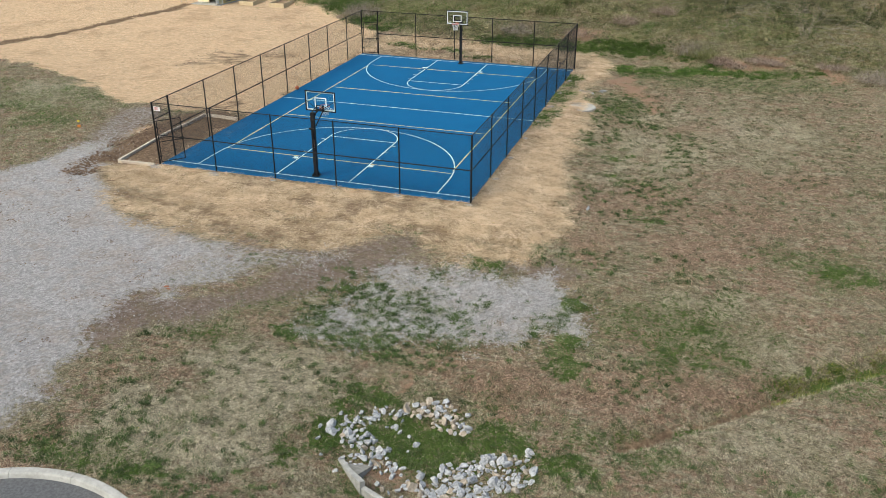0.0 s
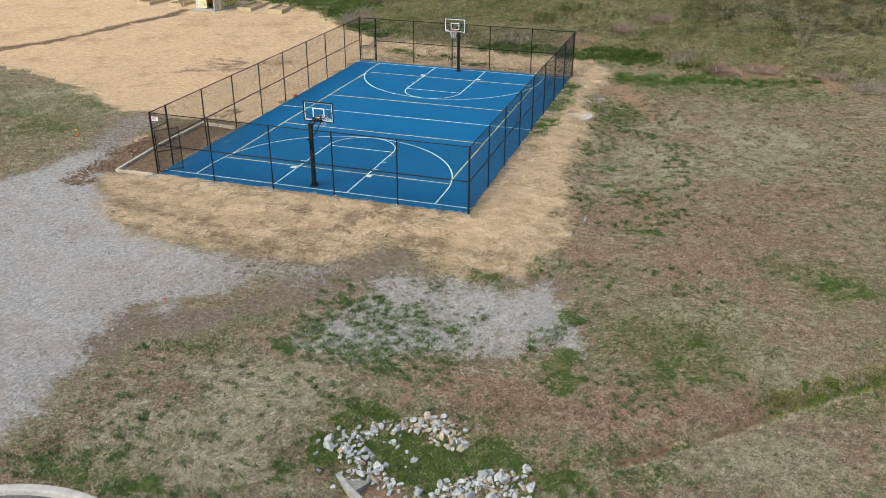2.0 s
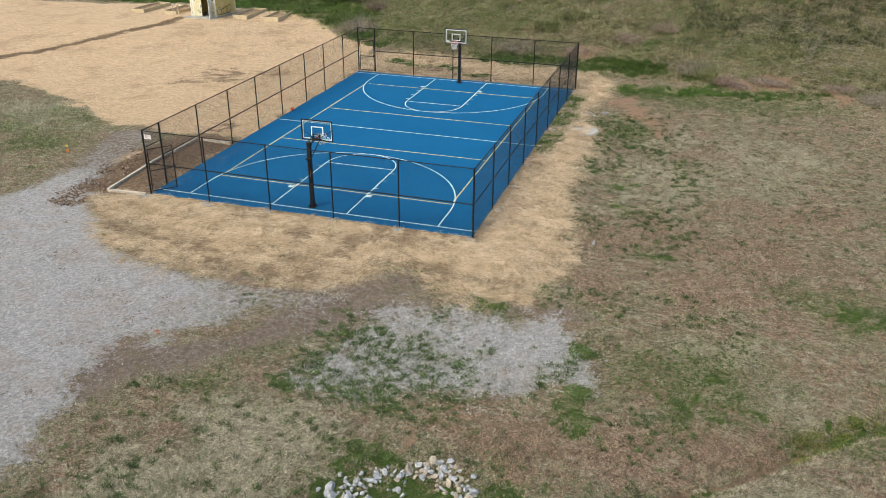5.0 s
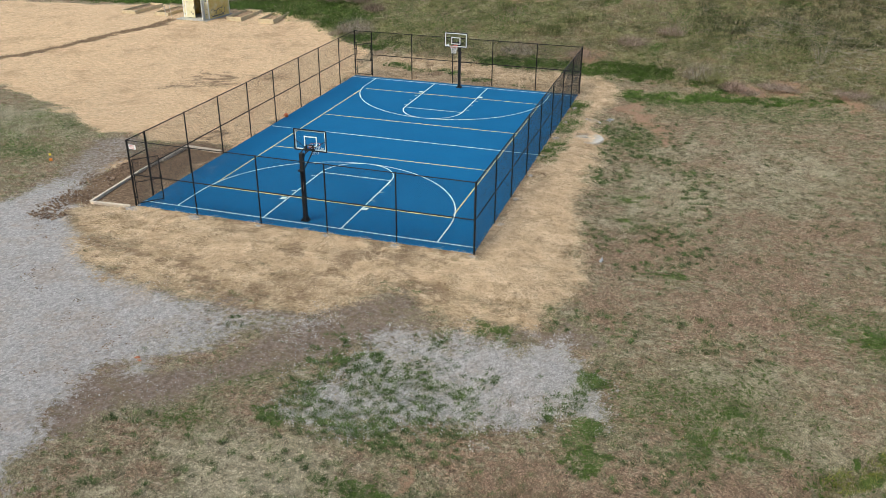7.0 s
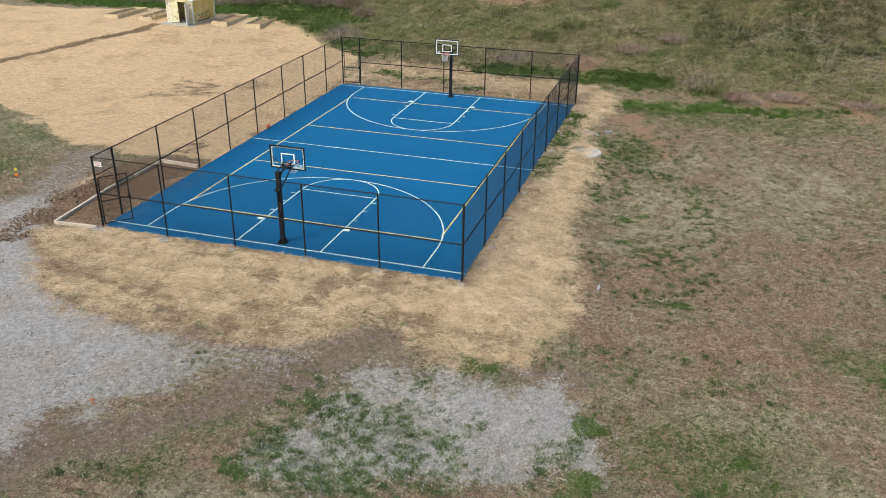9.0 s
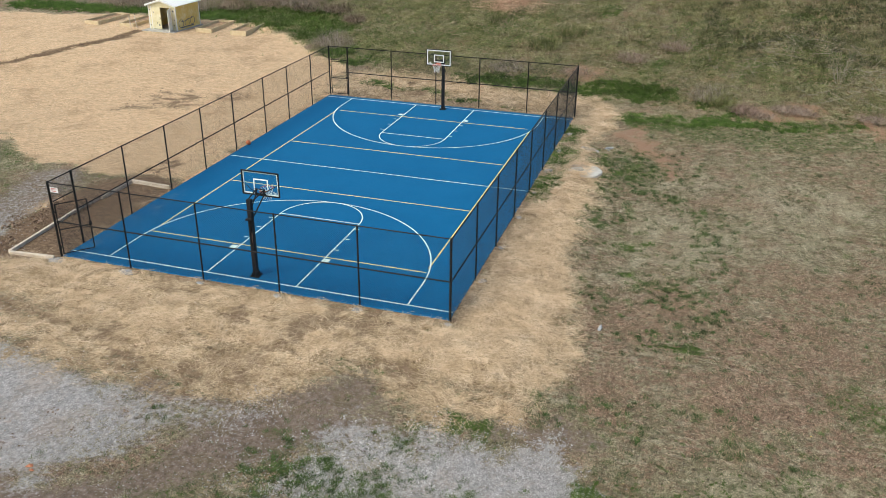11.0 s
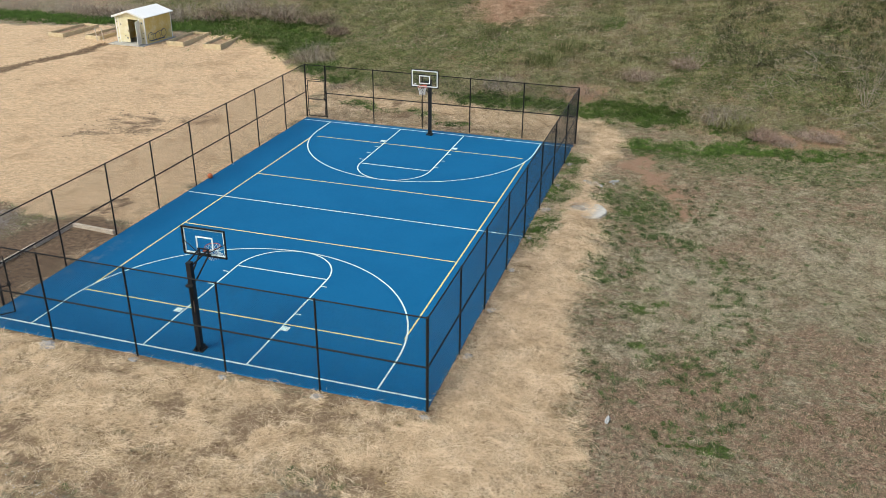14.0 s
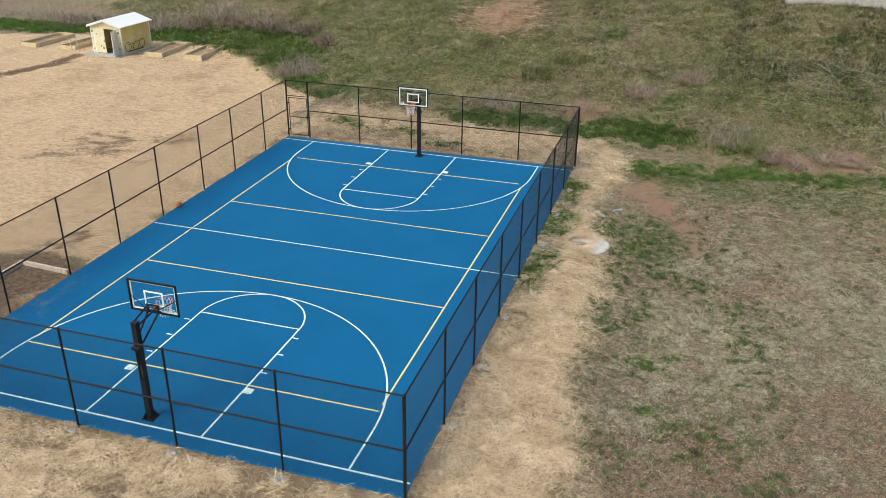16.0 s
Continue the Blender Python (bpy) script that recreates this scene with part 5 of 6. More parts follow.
    part("inner_shelf", box(bmesh.new(), 0.2, W - 0.2, D - 0.5, D - 0.1, 0.9, 0.95), M_DARK, s)
    return s


shed()


def raised_bed(x, y, turn, w, l):
    z = ground_z(x, y) + 0.02
    b = empty("raised_bed", pose(x, y, z, 0, 0, turn), label="long pine-board raised garden bed with soil, by the shed", category="planter", group="raised beds")
    for sx in (-1, 1):
        part("side_board", box(bmesh.new(), sx * w / 2 - 0.025, sx * w / 2 + 0.025, -l / 2, l / 2, -0.15, 0.24, 0.006), M_TIMBER, b)
        part("end_board", box(bmesh.new(), -w / 2 + 0.027, w / 2 - 0.027, sx * (l / 2 - 0.025) - 0.025, sx * (l / 2 - 0.025) + 0.025, -0.15, 0.24, 0.006), M_TIMBER, b)
        for sy in (-1, 1):
            part("corner_post", box(bmesh.new(), sx * (w / 2 - 0.07) - 0.042, sx * (w / 2 - 0.07) + 0.042, sy * (l / 2 - 0.1) - 0.042, sy * (l / 2 - 0.1) + 0.042, -0.1, 0.22, 0.006), M_TIMBER, b)
    bm_ = bmesh.new()
    bmesh.ops.create_grid(bm_, x_segments=10, y_segments=24, size=0.5)
    for v in bm_.verts:
        v.co = Vector((v.co.x * (w - 0.06), v.co.y * (l - 0.06), 0.07 + 0.05 * noise.noise(v.co * 9)))
    part("bed_soil", bm_, M_SOIL, b)
    return b


M_SOIL = plain("garden_soil", (0.20, 0.13, 0.08), (0.42, 0.30, 0.19), 0.95, 0, 6, 0.2, 0.02)
raised_bed(-32.7, 24.1, -2, 1.3, 3.9)
raised_bed(-29.6, 24.2, -2, 1.25, 3.7)
raised_bed(-23.0, 24.5, 2, 1.3, 3.7)
raised_bed(-20.4, 24.9, 4, 1.3, 3.4)
for x, y in ((-28.9, 21.9), (-28.55, 22.15)):
    ob = part("garden_stake", box(bmesh.new(), -0.03, 0.03, -0.03, 0.03, -0.2, 0.95, 0.008), M_GREYWOOD, None, "short grey wooden stake beside the trench", pose(x, y, ground_z(x, y), 3, -4, 0))
    tagged(ob, category="stake", group="garden stakes")
f = empty("marker_flag", pose(-15.1, -8.6, ground_z(-15.1, -8.6), 0, 0, 25), label="small orange and yellow utility marker in the weedy grass", category="flag")
part("flag_stem", rod(bmesh.new(), (0, 0, -0.05), (0, 0, 0.40), 0.006, 5), M_STICK, f)
part("flag_sheet", box(bmesh.new(), 0.0, 0.12, -0.004, 0.004, 0.27, 0.38), M_FLOWER, f, "small yellow flag sheet")
part("base_lump", box(bmesh.new(), -0.02, 0.13, -0.06, 0.05, -0.02, 0.12, 0.03), M_FLAG, f, "orange base lump")
for x, y, s in ((-0.66, -21.85, 0.2), (-0.48, -21.95, 0.13)):
    me = rough_stone_mesh(40 + int(s * 100), (1.3, 0.9, 0.22))
    me.materials.append(M_CLAY)
    ob = shared("clay_lump", me, None, None, "bright orange clay lump on the gravel", pose(x, y, ground_z(x, y) + 0.02) @ Matrix.Scale(s, 4))
    tagged(ob, category="clay", group="clay lumps")

# retaining wall at the hill's brow
wall = empty("retaining_wall", pose(17.2, 32.0, ground_z(20, 31.5) + 0.05, 0, 0, -7), label="pale grey concrete retaining wall on the brow of the hill", category="wall", kind="structure")
for i in range(14):
    part("wall_panel", box(bmesh.new(), i * 2.0 + 0.01, i * 2.0 + 1.99, 0, 0.3, -1.0, 1.3, 0.02), M_CONC, wall)
    part("wall_coping", box(bmesh.new(), i * 2.0, i * 2.0 + 1.995, -0.04, 0.34, 1.302, 1.4, 0.015), M_CONC, wall)


# ---------------------------------------------------------------- brush on the hillside
def twig_bundle(n, r, h, seed, droop=0.5, width=0.012, bend=3):
    """Thin bent twigs that fan out from a base, as one triangle mesh."""
    g = np.random.RandomState(seed)
    verts, tris = [], []
    for _ in range(n):
        a, q = g.uniform(0, 6.283), math.sqrt(g.uniform(0, 1))
        base = np.array([math.cos(a) * q * r * 0.85, math.sin(a) * q * r * 0.85, -0.05])
        a = g.uniform(0, 6.283)
        out = r * g.uniform(0.15, 0.55)
        top = h * g.uniform(0.35, 1.0) * (1.05 - 0.6 * q * q)
        w = width * g.uniform(0.6, 1.4)
        side = np.array([-math.sin(a), math.cos(a), 0]) * w
        for j in range(bend + 1):
            t = j / bend
            p = base + np.array([math.cos(a) * out * t, math.sin(a) * out * t, top * (t - droop * t * t * g.uniform(0.5, 1.2))])
            p += g.normal(0, 0.025, 3) * t
            k = (1 - 0.75 * t)
            verts += [p - side * k, p + side * k]
            if j:
                b = len(verts) - 4
                tris += [(b, b + 1, b + 3), (b, b + 3, b + 2)]
    return tri_mesh("twigs", np.array(verts), np.array(tris))


def shrub(x, y, r, h, n, mat, label, seed, droop=0.5, width=0.012):
    ob = shared("shrub", twig_bundle(int(n * 0.8), r * 1.05, h * 1.35, seed, droop, width * 0.8), mat, None, label, pose(x, y, ground_z(x, y)))
    return tagged(ob, category="shrub", group="hillside shrubs")


brown = "dense leafless grey-brown shrub at the foot of the hillside"
russet = "low russet brush heap at the foot of the hillside"
shrub(14.9, 17.0, 1.5, 1.1, 900, M_TWIG, brown, 1, 0.4, 0.010)
shrub(15.5, 16.5, 1.3, 0.9, 900, M_BENT, "tangled olive brush at the foot of the hillside", 30, 0.5)
shrub(16.9, 15.5, 1.0, 0.75, 900, M_RUST, russet, 2, 0.75, 0.014)
shrub(17.9, 15.0, 0.8, 0.6, 700, M_PINK, russet, 21, 0.8, 0.012)
shrub(19.4, 15.9, 1.2, 0.5, 1000, M_PINK, russet, 3, 0.9, 0.014)
shrub(20.3, 15.7, 0.9, 0.4, 500, M_PINK, russet, 32, 0.85, 0.014)
shrub(23.7, 15.5, 1.3, 0.5, 900, M_PINK, russet, 4, 0.9, 0.014)
shrub(26.2, 14.0, 1.6, 0.9, 900, M_TWIG, brown, 5)
shrub(-12.2, 23.4, 1.9, 1.3, 900, M_TWIG, "spreading leafless purple-grey shrub beyond the garden field", 6, 0.4)
shrub(-13.4, 22.6, 1.0, 0.7, 300, M_PINK, russet, 22, 0.6)
shrub(-10.9, 22.9, 1.0, 0.7, 300, M_TWIG, "spreading leafless purple-grey shrub beyond the garden field", 23, 0.6)
shrub(12.4, 23.0, 1.2, 0.9, 900, M_PINK, "tangled pinkish dead brush on the hillside", 7, 0.6)
shrub(9.7, 21.2, 1.2, 0.9, 800, M_PINK, "tangled pinkish dead brush on the hillside", 8, 0.6)
shrub(6.7, 19.3, 1.6, 0.7, 700, M_PINK, russet, 9, 0.7)
shrub(2.2, 19.6, 1.8, 0.8, 700, M_TWIG, brown, 10, 0.6)
shrub(3.7, 22.5, 1.4, 1.1, 500, M_HILL, "tall dead grass clump on the hillside", 11, 0.3)
shrub(5.2, 24.5, 1.2, 1.0, 400, M_HILL, "tall dead grass clump on the hillside", 12, 0.3)
shrub(-0.7, 26.0, 0.9, 1.1, 250, M_HILL, "tall dead grass clump on the hillside", 13, 0.3)
shrub(-33.0, 31.5, 2.6, 1.5, 900, M_TWIG, "leafless thicket behind the garden shed", 14, 0.4)
shrub(-27.5, 31.0, 2.6, 1.5, 900, M_TWIG, "leafless thicket behind the garden shed", 15, 0.4)
shrub(-22.5, 32.0, 2.4, 1.4, 800, M_TWIG, "leafless thicket behind the garden shed", 16, 0.4)
shrub(-18.2, 30.5, 2.0, 1.2, 700, M_TWIG, "leafless thicket behind the garden shed", 17, 0.4)
shrub(-39.0, 31.5, 2.4, 1.4, 700, M_TWIG, "leafless thicket behind the garden shed", 18, 0.4)
shrub(-44.0, 31.0, 2.4, 1.4, 600, M_TWIG, "leafless thicket behind the garden shed", 19, 0.4)
for i, (x, y, r, h) in enumerate(((-20.5, 30.6, 2.2, 1.2), (-17.0, 30.0, 2.2, 1.2), (-14.2, 29.2, 1.8, 1.1), (-24.0, 30.4, 2.2, 1.3), (-12.0, 27.0, 1.2, 0.9), (-29.5, 30.6, 2.4, 1.3), (-35.5, 31.0, 2.6, 1.3))):
    shrub(x, y, r, h * 0.7, 1100, M_WITHER, "stand of grey-brown dead grass behind the garden", 60 + i, 0.25, 0.014)
shrub(-8.4, 18.3, 0.8, 0.4, 200, M_TWIG, "pale flattened brush behind the fence", 20, 0.6)


def sapling(x, y, seed):
    g = random.Random(seed)
    s = empty("sapling", pose(x, y, ground_z(x, y)), label="bare multi-stemmed sapling on the hillside", category="sapling")
    for i in range(9):
        bm_ = bmesh.new()
        a, lean = g.uniform(0, 6.28), g.uniform(0.15, 0.75)
        p = Vector((0.1 * math.cos(a), 0.1 * math.sin(a), -0.1))
        d = Vector((math.cos(a) * lean, math.sin(a) * lean, 1)).normalized()
        r = 0.012
        for _ in range(4):
            q = p + d * g.uniform(0.45, 0.7)
            rod(bm_, p, q, r, 5, r * 0.7)
            for _b in range(2):
                e = (d + Vector((g.uniform(-0.8, 0.8), g.uniform(-0.8, 0.8), 0.2))).normalized()
                rod(bm_, q, q + e * g.uniform(0.25, 0.5), r * 0.45, 4, 0.003)
            d = (d + Vector((g.uniform(-0.18, 0.18), g.uniform(-0.18, 0.18), 0.1))).normalized()
            p, r = q, r * 0.7
        part("stem", bm_, M_STICK, s)
    return s


sapling(22.0, 18.8, 3)
shrub(11.0, -20.1, 0.22, 0.2, 160, M_PINK, "small dead russet weed on the gravel", 31, 0.6)


def branch_heap(x, y, rx, ry, n, seed, label, mat=None, lmax=1.8, r=0.012):
    g = random.Random(seed)
    heap = empty("brush_pile", pose(x, y, ground_z(x, y)), label=label, category="branches", group="cut branches")
    z0 = ground_z(x, y)
    for _ in range(n):
        px, py = g.gauss(0, rx), g.gauss(0, ry)
        a, L_ = g.uniform(0, 6.28), g.uniform(0.5, lmax)
        ax_, ay_ = px - math.cos(a) * L_ / 2, py - math.sin(a) * L_ / 2
        bx_, by_ = px + math.cos(a) * L_ / 2, py + math.sin(a) * L_ / 2
        za = ground_z(x + ax_, y + ay_) - z0 + g.uniform(0.03, 0.25)
        zb = ground_z(x + bx_, y + by_) - z0 + g.uniform(0.03, 0.3)
        mid = Vector(((ax_ + bx_) / 2 + g.gauss(0, 0.07), (ay_ + by_) / 2 + g.gauss(0, 0.07), (za + zb) / 2 + 0.05))
        rr = r * g.uniform(0.5, 1.3)
        bm_ = bmesh.new()
        rod(bm_, (ax_, ay_, za), mid, rr, 5, rr * 0.85)
        rod(bm_, mid, (bx_, by_, zb), rr * 0.85, 5, rr * 0.45)
        part("branch", bm_, mat or M_STICK, heap)
    return heap


cut = "loose heap of bleached cut branches on the hillside"
branch_heap(19.4, 23.4, 1.0, 0.7, 40, 1, cut, lmax=2.4)
branch_heap(24.5, 20.0, 1.8, 1.4, 50, 2, cut, lmax=2.2)
branch_heap(22.6, 17.2, 1.6, 0.9, 24, 3, cut)
branch_heap(18.0, 21.0, 1.4, 1.2, 32, 4, cut, lmax=1.4)
branch_heap(25.5, 24.0, 2.0, 1.6, 30, 5, cut, lmax=2.2)
branch_heap(15.6, 20.0, 1.2, 1.2, 14, 6, cut, lmax=1.2)
branch_heap(12.5, 23.3, 0.8, 0.7, 18, 7, "tangle of pale sticks in dead brush", lmax=1.1)
branch_heap(27.5, 17.5, 1.5, 1.2, 24, 8, cut)

# ---------------------------------------------------------------- loose cover, as stuff
R_ = np.random.RandomState(11)


def sow(n, x0, x1, y0, y1, keep):
    """n random places in a box, thinned by keep(cover, x, y), a chance of 0 to 1; off the court and the street."""
    x, y = R_.uniform(x0, x1, n), R_.uniform(y0, y1, n)
    off = ((np.abs(x) > HX + 0.04) | (np.abs(y) > HY + 0.04)) & (np.hypot(x - cx, y - cy) > KERB_R + 0.03) & ~((np.abs(x - cx) < 4.6) & (y < cy))
    off &= ~((x > -27.8) & (x < -24.1) & (y > 21.2) & (y < 24.9))
    x, y = x[off], y[off]
    ok = R_.rand(len(x)) < keep(cover(x, y), x, y)
    return x[ok], y[ok]


def tufts(x, y, blades, hmin, hmax, spread, width, lean, tone=None, grain=15.0):
    """Upright tufts: each blade one slim triangle; grain: how fine the light and dark clumps are, per metre."""
    n = len(x)
    if tone is None:
        tone = np.clip(0.48 + 2.3 * (value_noise(x, y, grain, 2, 151) - 0.5) + 1.8 * (value_noise(x, y, grain * 0.27, 2, 152) - 0.5) + 0.35 * (R_.rand(n) - 0.5), 0, 1)
    z = height(x, y)
    big = R_.uniform(0.6, 1.3, n)
    V, T = [], []
    for b in range(blades):
        a, q = R_.uniform(0, 6.283, n), np.sqrt(R_.rand(n)) * spread * big
        bx, by = x + np.cos(a) * q, y + np.sin(a) * q
        h_ = R_.uniform(hmin, hmax, n) * big
        d = a + R_.normal(0, 0.6, n)
        out = h_ * np.abs(R_.normal(lean, lean * 0.5, n))
        up = h_ * R_.uniform(0.5, 1.0, n)
        sx, sy = -np.sin(d) * width, np.cos(d) * width
        p0 = np.stack([bx - sx, by - sy, z - 0.015], 1)
        p1 = np.stack([bx + sx, by + sy, z - 0.015], 1)
        p2 = np.stack([bx + np.cos(d) * out, by + np.sin(d) * out, z + up], 1)
        V.append(np.stack([p0, p1, p2], 1).reshape(-1, 3))
    V = np.concatenate(V)
    return V, np.arange(len(V)).reshape(-1, 3), np.tile(np.repeat(tone, 3), blades)


def strands(x, y, lmin, lmax, width, lift, swirl=0.0, bow_=0.12):
    """Lying stalks: each a flat bent strip of two quads; swirl combs neighbours the same way."""
    n = len(x)
    z = height(x, y) + R_.uniform(0.008, lift, n)
    a, L_ = R_.uniform(0, 6.283, n), R_.uniform(lmin, lmax, n)
    if swirl:
        a = np.where(R_.rand(n) < swirl, 14 * value_noise(x, y, 0.9, 2, 71) + R_.normal(0, 0.35, n), a)
    tone = np.clip(0.75 * R_.rand(n) + 1.2 * (value_noise(x, y, 1.6, 3, 73) - 0.5) + 1.1 * (value_noise(x, y, 8.0, 2, 74) - 0.5) + 0.26, 0, 1)
    dx, dy = np.cos(a), np.sin(a)
    w = width * R_.uniform(0.6, 1.4, n)
    kink = R_.normal(0, bow_, n) * L_
    rise = R_.uniform(-0.25, 0.25, n) * L_ * 0.35
    rows = []
    for t, kk in ((-0.5, 0), (0, 1), (0.5, 0)):
        px, py, pz = x + dx * L_ * t - dy * kink * kk, y + dy * L_ * t + dx * kink * kk, z + rise * t * 2 + 0.02 * kk
        pz = np.maximum(pz, z - 0.004)
        rows += [np.stack([px - dy * -w, py - dx * w, pz], 1), np.stack([px + dy * -w, py + dx * w, pz + w * 0.5], 1)]
    V = np.stack(rows, 1).reshape(-1, 3)
    b = np.arange(n)[:, None] * 6
    T = np.concatenate([b + np.array([[0, 1, 3]]), b + np.array([[0, 3, 2]]), b + np.array([[2, 3, 5]]), b + np.array([[2, 5, 4]])])
    return V, T, np.repeat(tone, 6)


def chips(x, y, smin, smax):
    """Small angular stones: squashed octahedra."""
    n = len(x)
    s = R_.uniform(smin, smax, n)
    c = np.stack([x, y, height(x, y) + s * 0.15], 1)
    axes = R_.normal(0, 1, (n, 3, 3))
    axes /= np.linalg.norm(axes, axis=2)[:, :, None]
    axes[:, :, 2] *= 0.7
    k = s[:, None] * 0.5
    V = np.stack([c + axes[:, 0] * k, c - axes[:, 0] * k, c + axes[:, 1] * k * 0.8, c - axes[:, 1] * k * 0.8, c + axes[:, 2] * k * 0.7, c - axes[:, 2] * k * 0.7], 1).reshape(-1, 3)
    f = np.array([[0, 2, 4], [2, 1, 4], [1, 3, 4], [3, 0, 4], [2, 0, 5], [1, 2, 5], [3, 1, 5], [0, 3, 5]])
    T = (np.arange(n)[:, None, None] * 6 + f[None]).reshape(-1, 3)
    return V, T


def spread_clumps(x, y, each, rmin, rmax):
    """Each place becomes a small cluster of places."""
    r = R_.uniform(rmin, rmax, len(x))
    px = np.repeat(x, each) + R_.normal(0, 1, len(x) * each) * np.repeat(r, each)
    py = np.repeat(y, each) + R_.normal(0, 1, len(x) * each) * np.repeat(r, each)
    return px, py


def stuff(name, data, mat, label, category):
    me = tri_mesh(name, data[0], data[1])
    if len(data) > 2:
        me.attributes.new("tone", "FLOAT", "POINT").data.foreach_set("value", data[2].astype(np.float32))
    return tagged(shared(name, me, mat), label, category, kind="stuff")


def sward(c):
    return np.clip(1 - 1.6 * np.maximum(c["bare"] - 0.25, 0), 0, 1) * (1 - c["hill"])


def clumped(x, y, scale, seed):
    """Grass gathers in clumps with bare gaps between."""
    return np.clip(0.30 + 1.1 * step(0.40, 0.62, value_noise(x, y, scale, 2, seed)), 0, 1)


x, y = sow(420000, -1, 26, -33, 16, lambda c, x, y: clumped(x, y, 5.5, 141) * sward(c) * (0.42 + 0.9 * c["pale"]) * (1 - 0.7 * c["thin"]) * (1 - 0.6 * c["lush"]))
stuff("dry_grass", tufts(x, y, 5, 0.035, 0.08, 0.055, 0.0062, 1.3), M_DRY, "matted straw-coloured dormant lawn grass", "grass")
x, y = sow(70000, -1, 26, -33, 16, lambda c, x, y: sward(c) * (0.25 + 0.6 * c["thin"]))
stuff("brown_grass", tufts(x, y, 4, 0.03, 0.07, 0.07, 0.008, 1.4), M_THIN, "thin brown dormant lawn grass", "grass")
def bare_of(c):
    return np.clip(1.1 - c["tan"] - 0.7 * c["gravel"] - 0.9 * c["straw"] * (c["lush"] < 0.6) - c["soil"] - 0.6 * c["mud"], 0, 1)


x, y = sow(120000, -7.5, 24, 12.4, 19, lambda c, x, y: step(0.25, 0.6, c["lush"]) * np.clip(1.2 - c["straw"] * (c["lush"] < 0.5), 0, 1) * np.clip(0.25 + 1.1 * step(0.36, 0.56, value_noise(x, y, 1.1, 3, 67)), 0, 1) * (0.6 + 0.4 * (y > 15)))
stuff("verge_grass", tufts(x, y, 5, 0.06, 0.15, 0.09, 0.010, 0.7), M_GREEN, "fresh green grass strip along the foot of the hill", "grass")
x, y = sow(60000, -46, -8, 18.5, 31, lambda c, x, y: step(0.25, 0.6, c["lush"]) * np.clip(1.1 - c["tan"], 0, 1) * 0.8)
stuff("garden_verge", tufts(x, y, 5, 0.10, 0.28, 0.14, 0.016, 0.7), M_GREEN, "fresh green grass strip behind the garden field", "grass")
x, y = sow(120000, -1, 26, -33, 19, lambda c, x, y: np.clip((c["lush"] - 0.35) * 1.6, 0, 1) * np.clip(1.2 - c["tan"] - c["soil"] - 0.9 * c["straw"] * (c["lush"] < 0.7), 0, 1))
stuff("green_grass", tufts(x, y, 5, 0.04, 0.11, 0.07, 0.008, 0.6), M_GREEN, "patchy fresh green spring grass", "grass")
x, y = sow(14000, 7.64, 9.4, -1.2, 10.8, lambda c, x, y: step(8.95, 8.15, x + 1.1 * (value_noise(x, y, 0.55, 3, 171) - 0.5)) * np.clip(0.15 + step(0.38, 0.56, value_noise(x, y, 0.7, 3, 172)), 0, 1))
stuff("edge_grass", tufts(x, y, 5, 0.04, 0.12, 0.06, 0.009, 0.7), M_GREEN, "green grass growing along the edge of the slab", "grass")
x, y = sow(24000, -1, 26, -33, 19, lambda c, x, y: np.clip(0.012 + 0.09 * step(0.52, 0.66, value_noise(x, y, 0.45, 3, 97)) + 0.5 * c["lush"] + 0.4 * c["olive"] ** 1.4, 0, 1) * bare_of(c))
tone = np.repeat(R_.rand(len(x)), 8)
x, y = spread_clumps(x, y, 8, 0.03, 0.11)
stuff("grass_tufts", tufts(x, y, 4, 0.03, 0.085, 0.05, 0.009, 0.9, tone), M_TUFT, "small dark green grass tufts dotting the dormant lawn", "grass")
def dotted(x, y):
    """Where single round green tufts dot the worn lawn by the court."""
    a = step(9.6, 10.6, x + 0.25 * value_noise(x, y, 0.6, 2, 44)) * step(17.5, 13.0, x) * step(-13, -8, y) * step(9.5, 5, y)
    return np.clip(a * 1.6 * step(0.42, 0.62, value_noise(x, y, 0.55, 3, 45)) + 0.03 * (x > 13) + 0.3 * (y < -24) + 0.6 * step(0.55, 0.7, value_noise(x, y, 0.35, 3, 46)) * (y < -14), 0, 1)


x, y = sow(13000, 0, 25, -31, 13, lambda c, x, y: dotted(x, y) * sward(c))
tone = np.repeat(0.15 + R_.rand(len(x)) * 0.8, 20)
x, y = spread_clumps(x, y, 20, 0.025, 0.10)
stuff("round_tufts", tufts(x, y, 4, 0.035, 0.10, 0.05, 0.010, 0.8, tone), M_TUFT, "round green tufts dotting the worn lawn", "grass")
x, y = sow(4200, 10.5, 26, -13, 13, lambda c, x, y: 0.5 * sward(c) * np.clip(0.25 + step(0.42, 0.6, value_noise(x, y, 0.5, 3, 47)), 0, 1))
x, y = spread_clumps(x, y, 12, 0.03, 0.11)
stuff("dark_tufts", tufts(x, y, 4, 0.03, 0.09, 0.05, 0.009, 0.8), M_DARKTUFT, "dark olive tufts scattered in the pale lawn", "grass")
# dark dead-brown tufts added as shadow-like spots across the lawn
x, y = sow(16000, -1, 26, -33, 16, lambda c, x, y: 0.35 * sward(c))
x, y = spread_clumps(x, y, 5, 0.03, 0.09)
stuff("dead_tufts", tufts(x, y, 4, 0.03, 0.09, 0.04, 0.007, 0.8), M_SHADETUFT, "dead-brown grass tufts coloured dark as small shadows in the dormant lawn", "grass")
